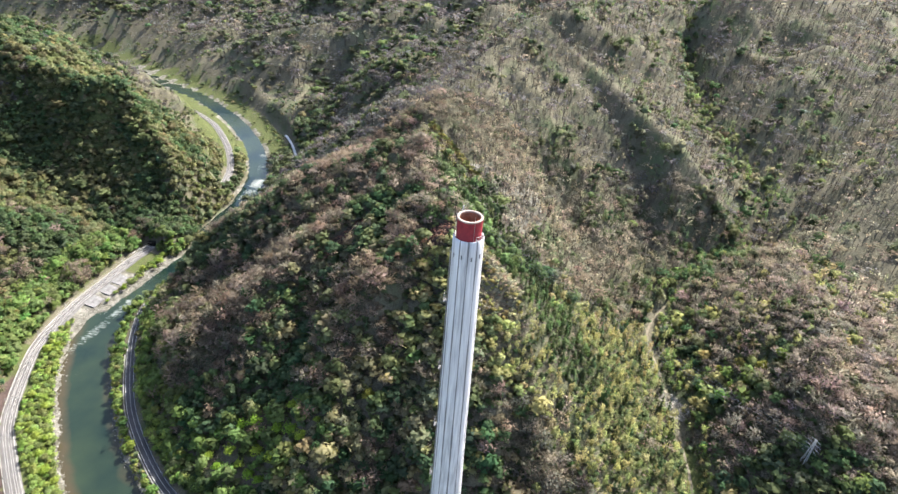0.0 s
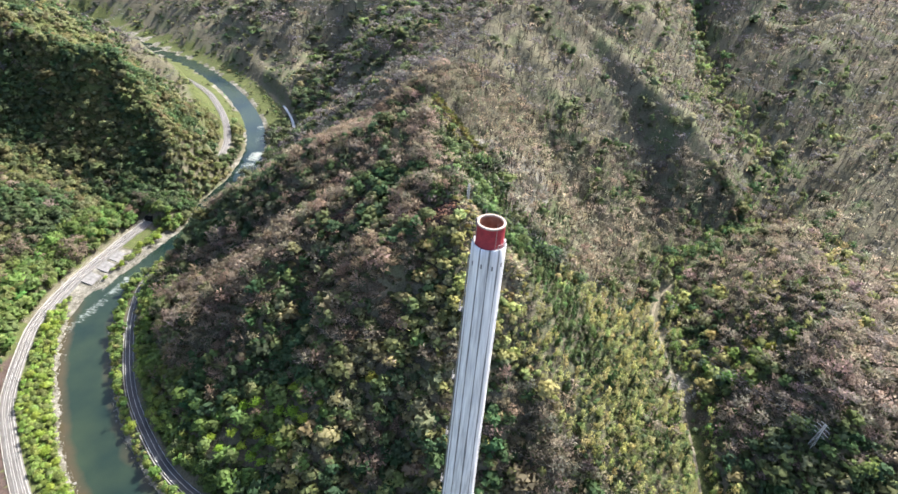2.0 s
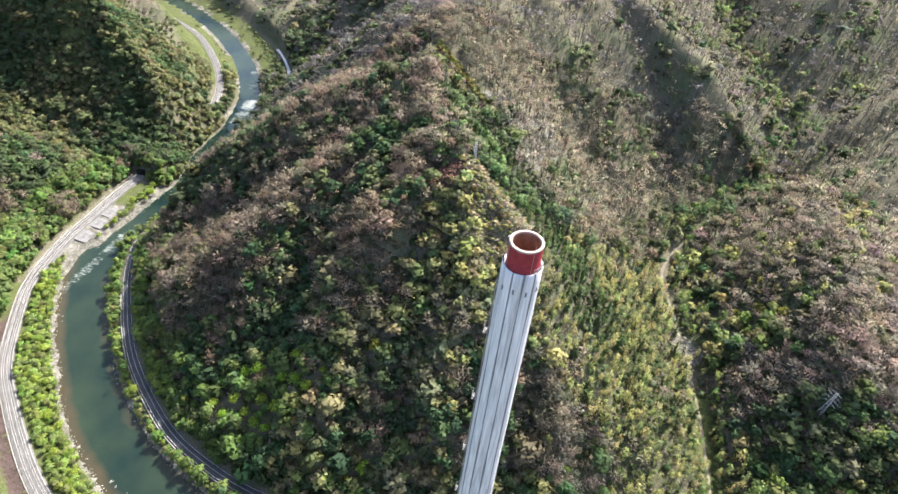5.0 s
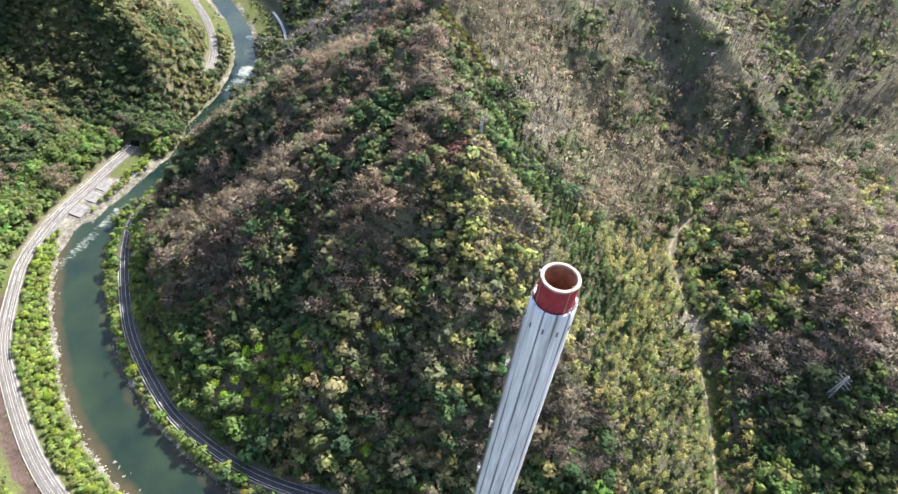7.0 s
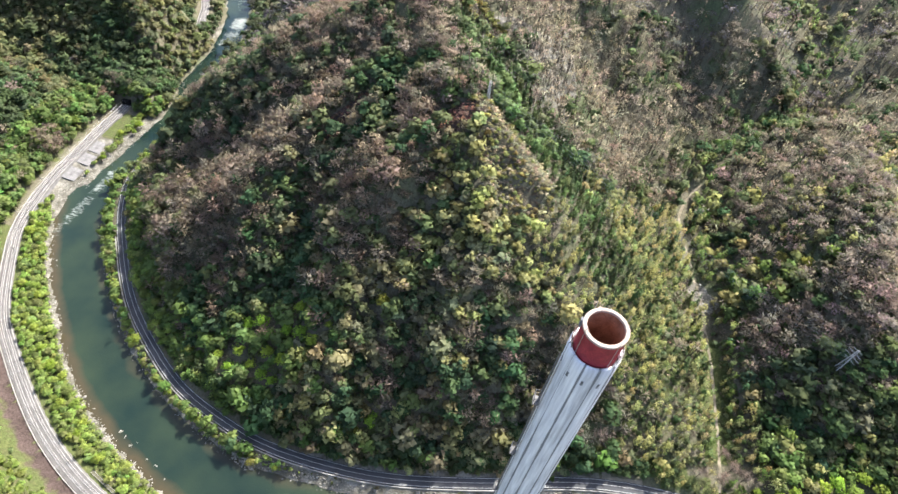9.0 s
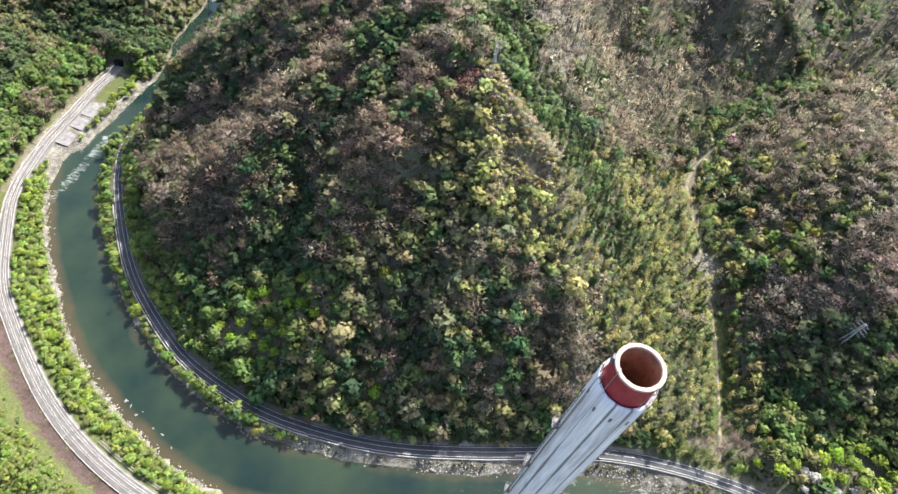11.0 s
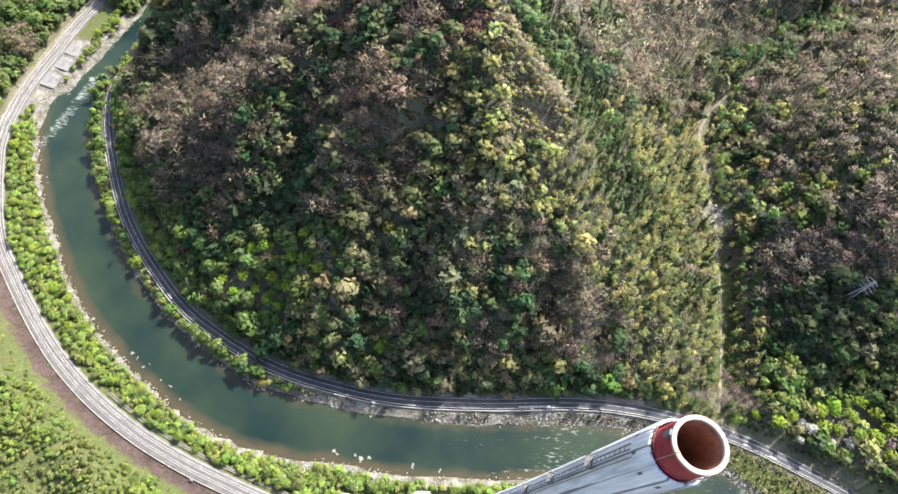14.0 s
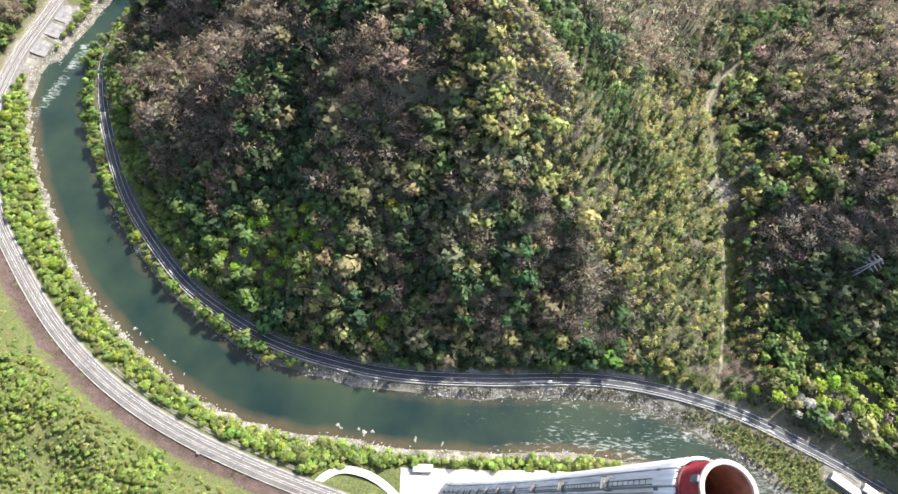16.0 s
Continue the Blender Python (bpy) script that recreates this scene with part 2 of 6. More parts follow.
RIDGES = [spline(v, 14) for v in (
    [(128, 232, 12), (116, 280, 58), (104, 320, 84), (56, 370, 153), (26, 389, 180), (4, 408, 196), (-20, 450, 200), (-35, 500, 208), (-33, 545, 218), (-12, 640, 238), (44, 770, 268), (100, 850, 300), (170, 900, 312), (215, 1150, 322), (240, 1400, 330), (250, 1700, 380)],
    [(-33, 545, 218), (-145, 532, 174), (-200, 520, 142), (-255, 532, 106), (-296, 508, 70), (-326, 482, 30)],
    [(-35, 500, 208), (-96, 452, 168), (-140, 425, 142), (-171, 395, 122), (-215, 385, 88), (-250, 375, 60), (-285, 366, 26)],
    [(-171, 395, 122), (-178, 345, 86), (-212, 332, 56), (-245, 312, 22)],
    [(4, 408, 196), (-40, 376, 176), (-84, 344, 134), (-86, 302, 94), (-98, 275, 70), (-122, 254, 44), (-145, 232, 10)],
    [(4, 408, 196), (8, 345, 152), (0, 310, 123), (-10, 275, 87), (0, 246, 55), (2, 219, 14)],
    [(-20, 386, 176), (-40, 324, 116), (-50, 292, 87), (-50, 262, 60), (-54, 228, 24)],
    [(26, 389, 178), (34, 330, 126), (36, 290, 94), (32, 255, 60), (30, 222, 18)],
    [(56, 370, 153), (68, 312, 103), (76, 270, 66), (66, 238, 38), (60, 214, 12)],
    [(100, 850, 300), (190, 800, 245), (240, 748, 214), (278, 712, 192), (306, 678, 172), (340, 662, 135), (372, 642, 92), (392, 626, 60)],
    [(44, 770, 268), (115, 700, 205), (170, 645, 146), (182, 580, 108), (190, 530, 78), (218, 472, 34)],
    [(-12, 640, 238), (-60, 690, 212), (-115, 712, 182), (-200, 716, 126), (-270, 725, 56)],
    [(-318, 965, 20), (-277, 1010, 66), (-155, 1110, 148), (29, 1213, 235), (150, 1330, 310), (250, 1500, 370)],
    [(170, 900, 312), (330, 1050, 300), (560, 1230, 340), (760, 1500, 400)],
    [(-445, 950, 16), (-462, 880, 62), (-470, 815, 118), (-500, 782, 165), (-560, 778, 184), (-640, 800, 208), (-740, 850, 230), (-900, 900, 262), (-1200, 900, 330), (-1700, 1000, 420)],
    [(-500, 782, 165), (-458, 748, 140), (-430, 730, 118), (-408, 708, 88), (-384, 682, 26)],
    [(-800, 600, 170), (-700, 590, 130), (-600, 575, 90), (-520, 545, 48), (-462, 520, 16)],
    [(-740, 850, 230), (-860, 740, 215), (-800, 600, 185), (-700, 330, 165), (-560, 150, 150), (-400, -60, 170), (-100, -150, 190), (200, -220, 180)],
    [(292, 225, 22), (308, 290, 88), (326, 340, 112), (346, 400, 120), (362, 460, 120), (392, 515, 116), (460, 560, 138), (560, 640, 190), (740, 720, 290), (1000, 780, 380)],
    [(396, 515, 116), (370, 560, 90), (330, 560, 66)],
    [(462, 655, 96), (510, 690, 140), (590, 720, 178), (680, 760, 230)],
    [(450, 765, 122), (500, 830, 185), (570, 920, 225), (640, 1050, 262), (700, 1300, 330), (760, 1500, 400), (800, 1700, 430)],
    [(1000, 760, 380), (1300, 1100, 420), (1500, 1700, 460)],
    [(-1500, 2000, 150), (-1300, 2150, 300), (-900, 2200, 380), (-300, 2100, 420), (250, 1700, 380), (760, 1900, 430), (1500, 2100, 480)],
    [(-640, 1350, 40), (-480, 1450, 130), (-300, 1600, 250), (-100, 1800, 330)],
    [(-1050, 1700, 90), (-880, 1850, 210), (-900, 2200, 380)],
)]


def line_field(x, y, lines):
    """Soft nearest height and nearest distance of a set of lines."""
    allp = np.vstack(lines)
    num, den = np.zeros(x.shape), np.zeros(x.shape)
    near = np.full(x.shape, 1e12)
    for px, py, pz in allp:
        d2 = (x - px) ** 2 + (y - py) ** 2 + 30.0
        w = d2 ** -2.5
        num += w * pz
        den += w
        near = np.minimum(near, d2)
    return num / den, np.sqrt(near)


def half_width(idx):
    """Half the river's width along its line."""
    y = RIVER[idx, 1]
    x = RIVER[idx, 0]
    return np.where(y > 770, 15.0, np.where(y > 590, 10.5, np.where(y > 470, 12.0, np.where(x < -100, 21.0, 19.0))))


def side_of(x, y, line, i):
    """Positive on the right hand of a plan line, negative on its left."""
    t = np.gradient(line[:, :2], axis=0)
    return (x - line[i, 0]) * t[i, 1] - (y - line[i, 1]) * t[i, 0]


def relief(x, y):
    wx = x + 8 * fbm(x, y, 100, 3, 5)
    wy = y + 8 * fbm(x, y, 100, 3, 9)
    zv, dv = line_field(wx, wy, VALLEYS)
    zr, dr = line_field(wx, wy, RIDGES)
    s = dv / (dv + dr)
    bowl = sstep(-395, -430, x) * sstep(600, 640, y) * (1 - sstep(800, 860, y))
    h = zv + (zr - zv) * s ** (0.92 + 0.75 * bowl)
    amp = sstep(20, 140, dv) * (1 - 0.7 * bump_at(x, y, 5, 300, 75, 80)) * (1 - 0.75 * bump_at(x, y, 285, 370, 60, 110))
    rough = 1 + 2.0 * sstep(500, 900, y)
    h += amp * rough * (6 * fbm(x, y, 90, 4, 21) + 1.5 - 6 * np.abs(fbm(x, y, 70, 3, 33)))
    h += sstep(780, 1100, y) * amp * (26 - 75 * np.abs(fbm(x, y, 300, 3, 71)) - 48 * np.abs(fbm(x, y, 150, 2, 72)))
    h += 9 * bump_at(x, y, 10, 280, 75, 60)
    far = sstep(1500, 3500, np.hypot(x, y - 500))
    h += far * (60 * fbm(x, y, 700, 4, 3) + 60)
    # benches of railway and road, the plant's yard, and the river bed
    d_riv, i_riv = dist_to(x, y, RIVER)
    d_rail, i_rail = dist_to(x, y, RAIL)
    d_road, i_road = dist_to(x, y, ROAD)
    uphill = side_of(x, y, ROAD, i_road) < 0        # beyond the road, seen from the river
    beyond = (side_of(x, y, RAIL, i_rail) > 0) & (y > 440) & ((y < 612) | (y > 770))
    hw = half_width(i_riv) + 2.5 * fbm(x, y, 24, 3, 44)
    bank = 0.6 + 0.16 * np.maximum(0, d_riv - hw)
    foot = bank + 0.9 * np.maximum(0, d_riv - 60)
    foot = np.where(uphill, np.maximum(foot, ROAD_Z + np.where((x > -190) & (x < 150) & (y < 320), 1.9 * np.maximum(0, d_road - 11), 0.6 * np.maximum(0, d_road - 6) + 0.9 * np.maximum(0, d_road - 26))), foot)
    foot = np.where(beyond, np.maximum(foot, RAIL_Z + 1.1 * np.maximum(0, d_rail - 9)), foot)
    over_tunnel = (x < RIVER[i_riv, 0]) & (y > 608) & (y < 790)
    foot = np.where(over_tunnel, np.maximum(foot, bank + 1.9 * np.maximum(0, d_riv - 18)), foot)
    h = np.where(d_riv < 75, np.minimum(h, foot), h)
    spur = (x < RIVER[i_riv, 0]) & (y > 590) & (y < 1000) & (d_riv < 170)
    h = np.where(spur, np.minimum(h, bank + 1.9 * np.maximum(0, d_riv - 18)), h)
    tunnel = (y > 612) & (y < 770)
    river_side = d_riv < 34
    edge = np.where((river_side | (side_of(x, y, RAIL, i_rail) < 0)) & (y > 430) & (y < 605), 11.0, 20.0)
    k = (1 - sstep(7, edge, d_rail)) * np.where(tunnel, 0.0, 1.0)
    h = h * (1 - k) + (RAIL_Z - 0.5) * k
    hidden = y > 520
    k = (1 - sstep(5.5, 13, d_road)) * np.where(hidden, 0.6, 1.0)
    h = h * (1 - k) + (ROAD_Z - 0.3) * k
    k = (1 - sstep(26, 40, np.hypot((x - 5) * 0.6, (y - 116) * 1.2)))
    h = h * (1 - k) + 7.0 * k
    k = 1 - sstep(hw - 2.5, hw + 2.5, d_riv)
    h = h * (1 - k) + (-2.5) * k
    return h


def axis(fine_lo, fine_hi, lo, hi, step):
    core = list(np.arange(fine_lo, fine_hi + step, step))
    s, v, up = step, core[-1], []
    while v < hi:
        s *= 1.09
        v += s
        up.append(v)
    s, v, down = step, core[0], []
    while v > lo:
        s *= 1.09
        v -= s
        down.append(v)
    return np.array(down[::-1] + core + up)


GX, GY = axis(-620, 520, -7000, 7000, 6.0), axis(90, 1100, -3500, 9000, 6.0)
gx, gy = np.meshgrid(GX, GY)
GZ = relief(gx, gy)


def ground(x, y):
    """Height of the ground sheet at many places."""
    i = np.clip(np.searchsorted(GX, x) - 1, 0, len(GX) - 2)
    j = np.clip(np.searchsorted(GY, y) - 1, 0, len(GY) - 2)
    u = (x - GX[i]) / (GX[i + 1] - GX[i])
    v = (y - GY[j]) / (GY[j + 1] - GY[j])
    return (GZ[j, i] * (1 - u) + GZ[j, i + 1] * u) * (1 - v) + (GZ[j + 1, i] * (1 - u) + GZ[j + 1, i + 1] * u) * v


def mesh_from(name, verts, faces, mats, index=None, smooth=False):
    me = bpy.data.meshes.new(name)
    me.from_pydata([tuple(v) for v in verts], [], [tuple(int(i) for i in f) for f in faces])
    for m in mats:
        me.materials.append(m)
    if index is not None:
        me.polygons.foreach_set("material_index", np.asarray(index, np.int32))
    if smooth:
        me.polygons.foreach_set("use_smooth", np.ones(len(faces), bool))
    me.update()
    return me


# ---- ground ----
nx, ny = len(GX), len(GY)
qi = (np.arange(ny - 1)[:, None] * nx + np.arange(nx - 1)[None, :]).ravel()
quads = np.stack([qi, qi + 1, qi + nx + 1, qi + nx], axis=1)
c_riv, ci = dist_to(gx, gy, RIVER)
c_rail, ri = dist_to(gx, gy, RAIL)
c_road, _ = dist_to(gx, gy, ROAD)
hw = half_width(ci)
tang = np.gradient(RAIL[:, :2], axis=0)
outer = ((gx - RAIL[ri, 0]) * tang[ri, 1] - (gy - RAIL[ri, 1]) * tang[ri, 0]) > 0   # the side away from the river
zone = np.zeros((ny, nx, 4), np.float32)
zone[..., 3] = 1
zone[..., 0] = np.where(outer, 1 - sstep(70, 160, c_rail), 0) * (1 - sstep(330, 470, gy)) + np.where(~outer & (c_riv < 60) & (gy < 600), 0.75, 0) * (c_road > 9)
zone[..., 0] += (1 - sstep(10, 24, seg_dist(gx, gy, (-62, 112), (-50, 112)))) + 0.7 * (1 - sstep(8, 20, seg_dist(gx, gy, (215, 240), (226, 320))))
zone[..., 0] += 0.22 * np.where((gx < -385) & (gy > 600) & (gy < 980) & (c_rail > 9), 1, 0)
zone[..., 0] += 0.5 * sstep(-405, -440, gx) * sstep(330, 450, gy) * (1 - sstep(900, 1050, gy)) * (c_rail > 10)
zone[..., 0] += 0.9 * np.where((c_riv < np.where(side_of(gx, gy, RIVER, ci) > 0, 90, 58)) & (gy > 880) & (gx < -200), 1, 0)
zone[..., 1] = np.where(outer, 1 - sstep(8, 22, c_rail), 0) * (c_rail > 4) * (1 - sstep(320, 420, gy)) * 0.95
zone[..., 1] += 0.9 * (1 - sstep(7, 16, seg_dist(gx, gy, (-18, 400), (-6, 403)))) + 0.9 * (1 - sstep(4, 13, seg_dist(gx, gy, (-111, 426), (-85, 443))))
zone[..., 0] += 0.72 * bump_at(gx, gy, 170, 335, 58, 125) * (gx < 226)
zone[..., 2] = (1 - sstep(hw + 2.5, hw + 7.5 + 5 * sstep(-110, -60, gx), c_riv)) * (1 - 0.6 * sstep(580, 620, gy))
narrows = sstep(420, 440, gy) * (1 - sstep(606, 616, gy)) * ~outer * (gx < RIVER[ci, 0])
zone[..., 2] = np.maximum(zone[..., 2], narrows * np.maximum(1 - sstep(9, 22, c_riv - hw), 1 - sstep(545, 560, gy)))
zone[..., 2] = np.maximum(zone[..., 2], (1 - sstep(hw + 4, hw + 15, c_riv)) * sstep(770, 800, gy) * np.where(fbm(gx, gy, 70, 3, 57) > -0.05, 1, 0))
zone[..., 2] = np.maximum(zone[..., 2], (1 - sstep(4, 12, c_road - 6)) * (c_riv < 40) * (gx > -140) * (gx < 215))
zone[..., 2] = np.maximum(zone[..., 2], 1 - sstep(5, 13, seg_dist(gx, gy, (226, 384), (232, 368))))
zone[..., 2] = np.maximum(zone[..., 2], 0.8 * (1 - sstep(6, 14, seg_dist(gx, gy, (284, 146), (316, 128)))))
gme = mesh_from("ground", np.column_stack([gx.ravel(), gy.ravel(), GZ.ravel()]), quads, [M_GROUND], None, True)
za = gme.attributes.new("zone", "FLOAT_COLOR", "POINT")
za.data.foreach_set("color", np.clip(zone, 0, 1).ravel())
tagged(new("ground", gme), "wooded mountain ground with leaf litter, meadow and gravel banks", "ground", kind="structure")

# ---- swept strips ----
def frame_of(line):
    t = np.gradient(line[:, :2], axis=0)
    t /= np.linalg.norm(t, axis=1)[:, None]
    return np.column_stack([-t[:, 1], t[:, 0]])


def sweep(line, z, profile, closed=False):
    """A strip along a plan line: profile as (sideways, up) pairs."""
    nrm = frame_of(line)
    k = len(profile)
    verts = [(p[0] + n[0] * u, p[1] + n[1] * u, zz + w) for p, n, zz in zip(line, nrm, np.broadcast_to(z, len(line))) for u, w in profile]
    faces = []
    for i in range(len(line) - 1):
        for j in range(k if closed else k - 1):
            a, b = i * k + j, i * k + (j + 1) % k
            faces.append((a, a + k, b + k, b))
    return verts, faces


def part(name, verts, faces, material, parent=None, label="", smooth=False):
    ob = new(name, mesh_from(name, verts, faces, [material], None, smooth))
    if parent:
        ob.parent = parent
    if label:
        ob["label"] = label
    return ob


# river
M_WATER = mat("river_water", (0.02, 0.07, 0.06), 0.12, 0, 0.22)


def water_nodes(m):
    """Teal depth, brown shallows along the edges, and broken white water on the rapids."""
    nt = m.node_tree
    n, l = nt.nodes, nt.links
    b = n["Principled BSDF"]
    co = n.new("ShaderNodeTexCoord")

    flow = n.new("ShaderNodeMapping")
    flow.inputs["Scale"].default_value = (0.28, 1, 1)
    l.new(co.outputs["Object"], flow.inputs["Vector"])

    def noise_tex(sc, d, rough=0.5, along=False):
        t = n.new("ShaderNodeTexNoise")
        t.inputs["Scale"].default_value, t.inputs["Detail"].default_value, t.inputs["Roughness"].default_value = sc, d, rough
        l.new(flow.outputs["Vector"] if along else co.outputs["Object"], t.inputs["Vector"])
        return t.outputs["Fac"]

    def math2(op, a, c):
        k = n.new("ShaderNodeMath")
        k.operation = op
        k.use_clamp = op == "MULTIPLY"
        for i, v in enumerate((a, c)):
            if isinstance(v, (int, float)):
                k.inputs[i].default_value = v
            else:
                l.new(v, k.inputs[i])
        return k.outputs[0]

    def rng_map(v, a, c):
        k = n.new("ShaderNodeMapRange")
        k.inputs["From Min"].default_value, k.inputs["From Max"].default_value = a, c
        l.new(v, k.inputs["Value"])
        return k.outputs["Result"]

    def mixc(f, a, c):
        k = n.new("ShaderNodeMix")
        k.data_type = "RGBA"
        l.new(f, k.inputs["Factor"])
        for nm, v in (("A", a), ("B", c)):
            if isinstance(v, tuple):
                k.inputs[nm].default_value = (*v, 1)
            else:
                l.new(v, k.inputs[nm])
        return k.outputs["Result"]

    at = n.new("ShaderNodeAttribute")
    at.attribute_name = "depth"
    sep = n.new("ShaderNodeSeparateColor")
    l.new(at.outputs["Color"], sep.inputs["Color"])
    base = mixc(rng_map(noise_tex(0.013, 4), 0.35, 0.65), (0.0050, 0.0135, 0.0130), (0.022, 0.034, 0.020))
    shallow = math2("ADD", sep.outputs["Red"], math2("SUBTRACT", noise_tex(0.05, 5), 0.5))
    base = mixc(rng_map(shallow, 0.30, 0.85), base, (0.046, 0.038, 0.022))
    patch = math2("SUBTRACT", noise_tex(0.055, 3, 0.5, True), 0.5)
    lace = math2("SUBTRACT", noise_tex(0.55, 9, 0.72, True), 0.5)
    spread = math2("ADD", math2("DIVIDE", patch, 1.7), lace)
    foam = rng_map(math2("ADD", sep.outputs["Green"], spread), 0.54, 0.76)
    l.new(mixc(foam, base, (0.23, 0.25, 0.235)), b.inputs["Base Color"])
    l.new(math2("ADD", math2("MULTIPLY", foam, 0.6), 0.1), b.inputs["Roughness"])
    bp = n.new("ShaderNodeBump")
    bp.inputs["Strength"].default_value, bp.inputs["Distance"].default_value = 0.5, 0.25
    l.new(noise_tex(0.6, 6, 0.6), bp.inputs["Height"])
    l.new(bp.outputs["Normal"], b.inputs["Normal"])


water_nodes(M_WATER)
WU = (-40, -24, -20, -16, -12, -8, -4, 0, 4, 8, 12, 16, 20, 24, 40)
v, f = sweep(RIVER, 0.0, [(u, 0) for u in WU])
river = part("water", v, f, M_WATER, smooth=True)
wv = np.array(v)
wid = np.repeat(half_width(np.arange(len(RIVER))), len(WU))
off = np.tile(np.array(WU, float), len(RIVER))
depth = np.zeros((len(v), 4), np.float32)
depth[:, 0] = sstep(0.35, 1.0, np.abs(off) / wid) * np.where(off > 0, 0.55, 0.9) * (1 - 0.75 * sstep(420, 480, wv[:, 1]))
# rapids: below the yard, at the narrows and at the far bend
depth[:, 1] = 0.22 * sstep(-70, 110, wv[:, 0]) * (1 - sstep(260, 320, wv[:, 0])) + 0.28 * sstep(-135, -75, wv[:, 0]) * (wv[:, 1] < 260)
for a, b, r, k in (((-380, 500), (-394, 436), 11, 0.58), ((-394, 436), (-399, 412), 10, 0.55), ((-378, 400), (-372, 385), 7, 0.46), ((-346, 780), (-342, 845), 16, 0.62), ((-352, 880), (-375, 960), 12, 0.5)):
    depth[:, 1] = np.maximum(depth[:, 1], k * (1 - sstep(r * 0.4, r * 1.4, seg_dist(wv[:, 0], wv[:, 1], a, b))))
da = river.data.attributes.new("depth", "FLOAT_COLOR", "POINT")
da.data.foreach_set("color", depth.ravel())
tagged(river, "teal green river with brown shallows and white rapids", "river", kind="structure")

# railway with two tracks
def boxes(places, size, yaw, lift=0.0):
    """Many plain blocks, as verts and faces."""
    vv, ff = [], []
    lx, ly, lz = (k / 2 for k in size)
    for (px, py, pz), a in zip(places, yaw):
        c, q = math.cos(a), math.sin(a)
        o = len(vv)
        for dz in (-lz, lz):
            for dx, dy in ((-lx, -ly), (lx, -ly), (lx, ly), (-lx, ly)):
                vv.append((px + dx * c - dy * q, py + dx * q + dy * c, pz + dz + lift))
        ff += [(o, o + 3, o + 2, o + 1), (o + 4, o + 5, o + 6, o + 7), (o, o + 1, o + 5, o + 4), (o + 1, o + 2, o + 6, o + 5), (o + 2, o + 3, o + 7, o + 6), (o + 3, o, o + 4, o + 7)]
    return vv, ff


near_rail = RAIL[(RAIL[:, 1] < 1500)]
open_rail = [near_rail[near_rail[:, 1] < 612], near_rail[(near_rail[:, 1] > 770)]]
M_TROUGH = noise_mix(mat("weathered_concrete_edge", (0.5, 0.48, 0.45), 0.9, 0, 0.2), [(0.20, 0.19, 0.18), (0.34, 0.33, 0.31)], 0.3, 6, 0.02, 3)
for seg in open_rail:
    bed = part("railway", *sweep(seg, RAIL_Z, [(-7.0, -1.6), (-5.4, 0), (5.4, 0), (7.0, -1.6)]), M_BALLAST)
    tagged(bed, "double track railway on pale ballast along the river", "railway", kind="structure")
    for off in (-2.72, -1.28, 1.28, 2.72):
        part("rail", *sweep(seg, RAIL_Z + 0.16, [(off - 0.09, 0), (off - 0.09, 0.19), (off + 0.09, 0.19), (off + 0.09, 0)]), M_RAIL, bed)
    part("cable_trough", *sweep(seg, RAIL_Z, [(4.5, 0.0), (4.5, 0.18), (5.1, 0.18), (5.1, 0.0)]), M_TROUGH, bed, "pale concrete cable trough")
    part("edge_wall", *sweep(seg, RAIL_Z, [(-6.3, -1.5), (-6.3, 0.55), (-5.8, 0.55), (-5.8, -0.4)]), M_TROUGH, bed, "low pale concrete edge wall")
    fine = spline(seg[::3], 0.75)
    nr = frame_of(fine)
    yaw = np.arctan2(nr[:, 1], nr[:, 0])
    vv, ff = [], []
    if seg[:, 1].min() < 600:
        for off in (-2.0, 2.0):
            a, b = boxes(np.column_stack([fine[:, 0] + nr[:, 0] * off, fine[:, 1] + nr[:, 1] * off, np.full(len(fine), RAIL_Z + 0.06)]), (2.5, 0.26, 0.16), yaw)
            o = len(vv)
            vv += a
            ff += [tuple(i + o for i in q) for q in b]
        tagged(part("sleepers", vv, ff, M_SLEEPER, bed), kind="stuff")

# lay-by at the hill side of the road
M_LAYBY = noise_mix(mat("worn_dirt", (0.2, 0.18, 0.14), 0.95, 0, 0.1), [(0.13, 0.115, 0.09), (0.24, 0.215, 0.17)], 0.2, 6, 0.03, 2)
bay = ROAD[(ROAD[:, 0] > 116) & (ROAD[:, 0] < 152) & (ROAD[:, 1] < 300)]
tagged(part("lay_by", *sweep(bay, ROAD_Z - 0.05, [(4.3, 0), (6, 0.02), (9.5, 0.05), (10.2, -0.8)]), M_LAYBY), "pale dirt lay-by beside the road", "lay-by", kind="structure")

# footpath with pale kerbs between the tracks and the thicket
way = spline(near_rail[(near_rail[:, 0] > -265) & (near_rail[:, 0] < -100) & (near_rail[:, 1] < 300)][::3], 4)
path = part("footpath", *sweep(way, RAIL_Z - 0.2, [(8.0, -0.6), (8.1, 0), (10.1, 0), (10.2, -0.6)]), M_GROUND)
tagged(path, "narrow gravel footpath with pale kerbs beside the railway", "footpath", kind="structure")
for off in (8.15, 9.95):
    part("kerb", *sweep(way, RAIL_Z - 0.2, [(off - 0.11, -0.1), (off - 0.11, 0.16), (off + 0.11, 0.16), (off + 0.11, -0.1)]), M_CONCRETE, path)

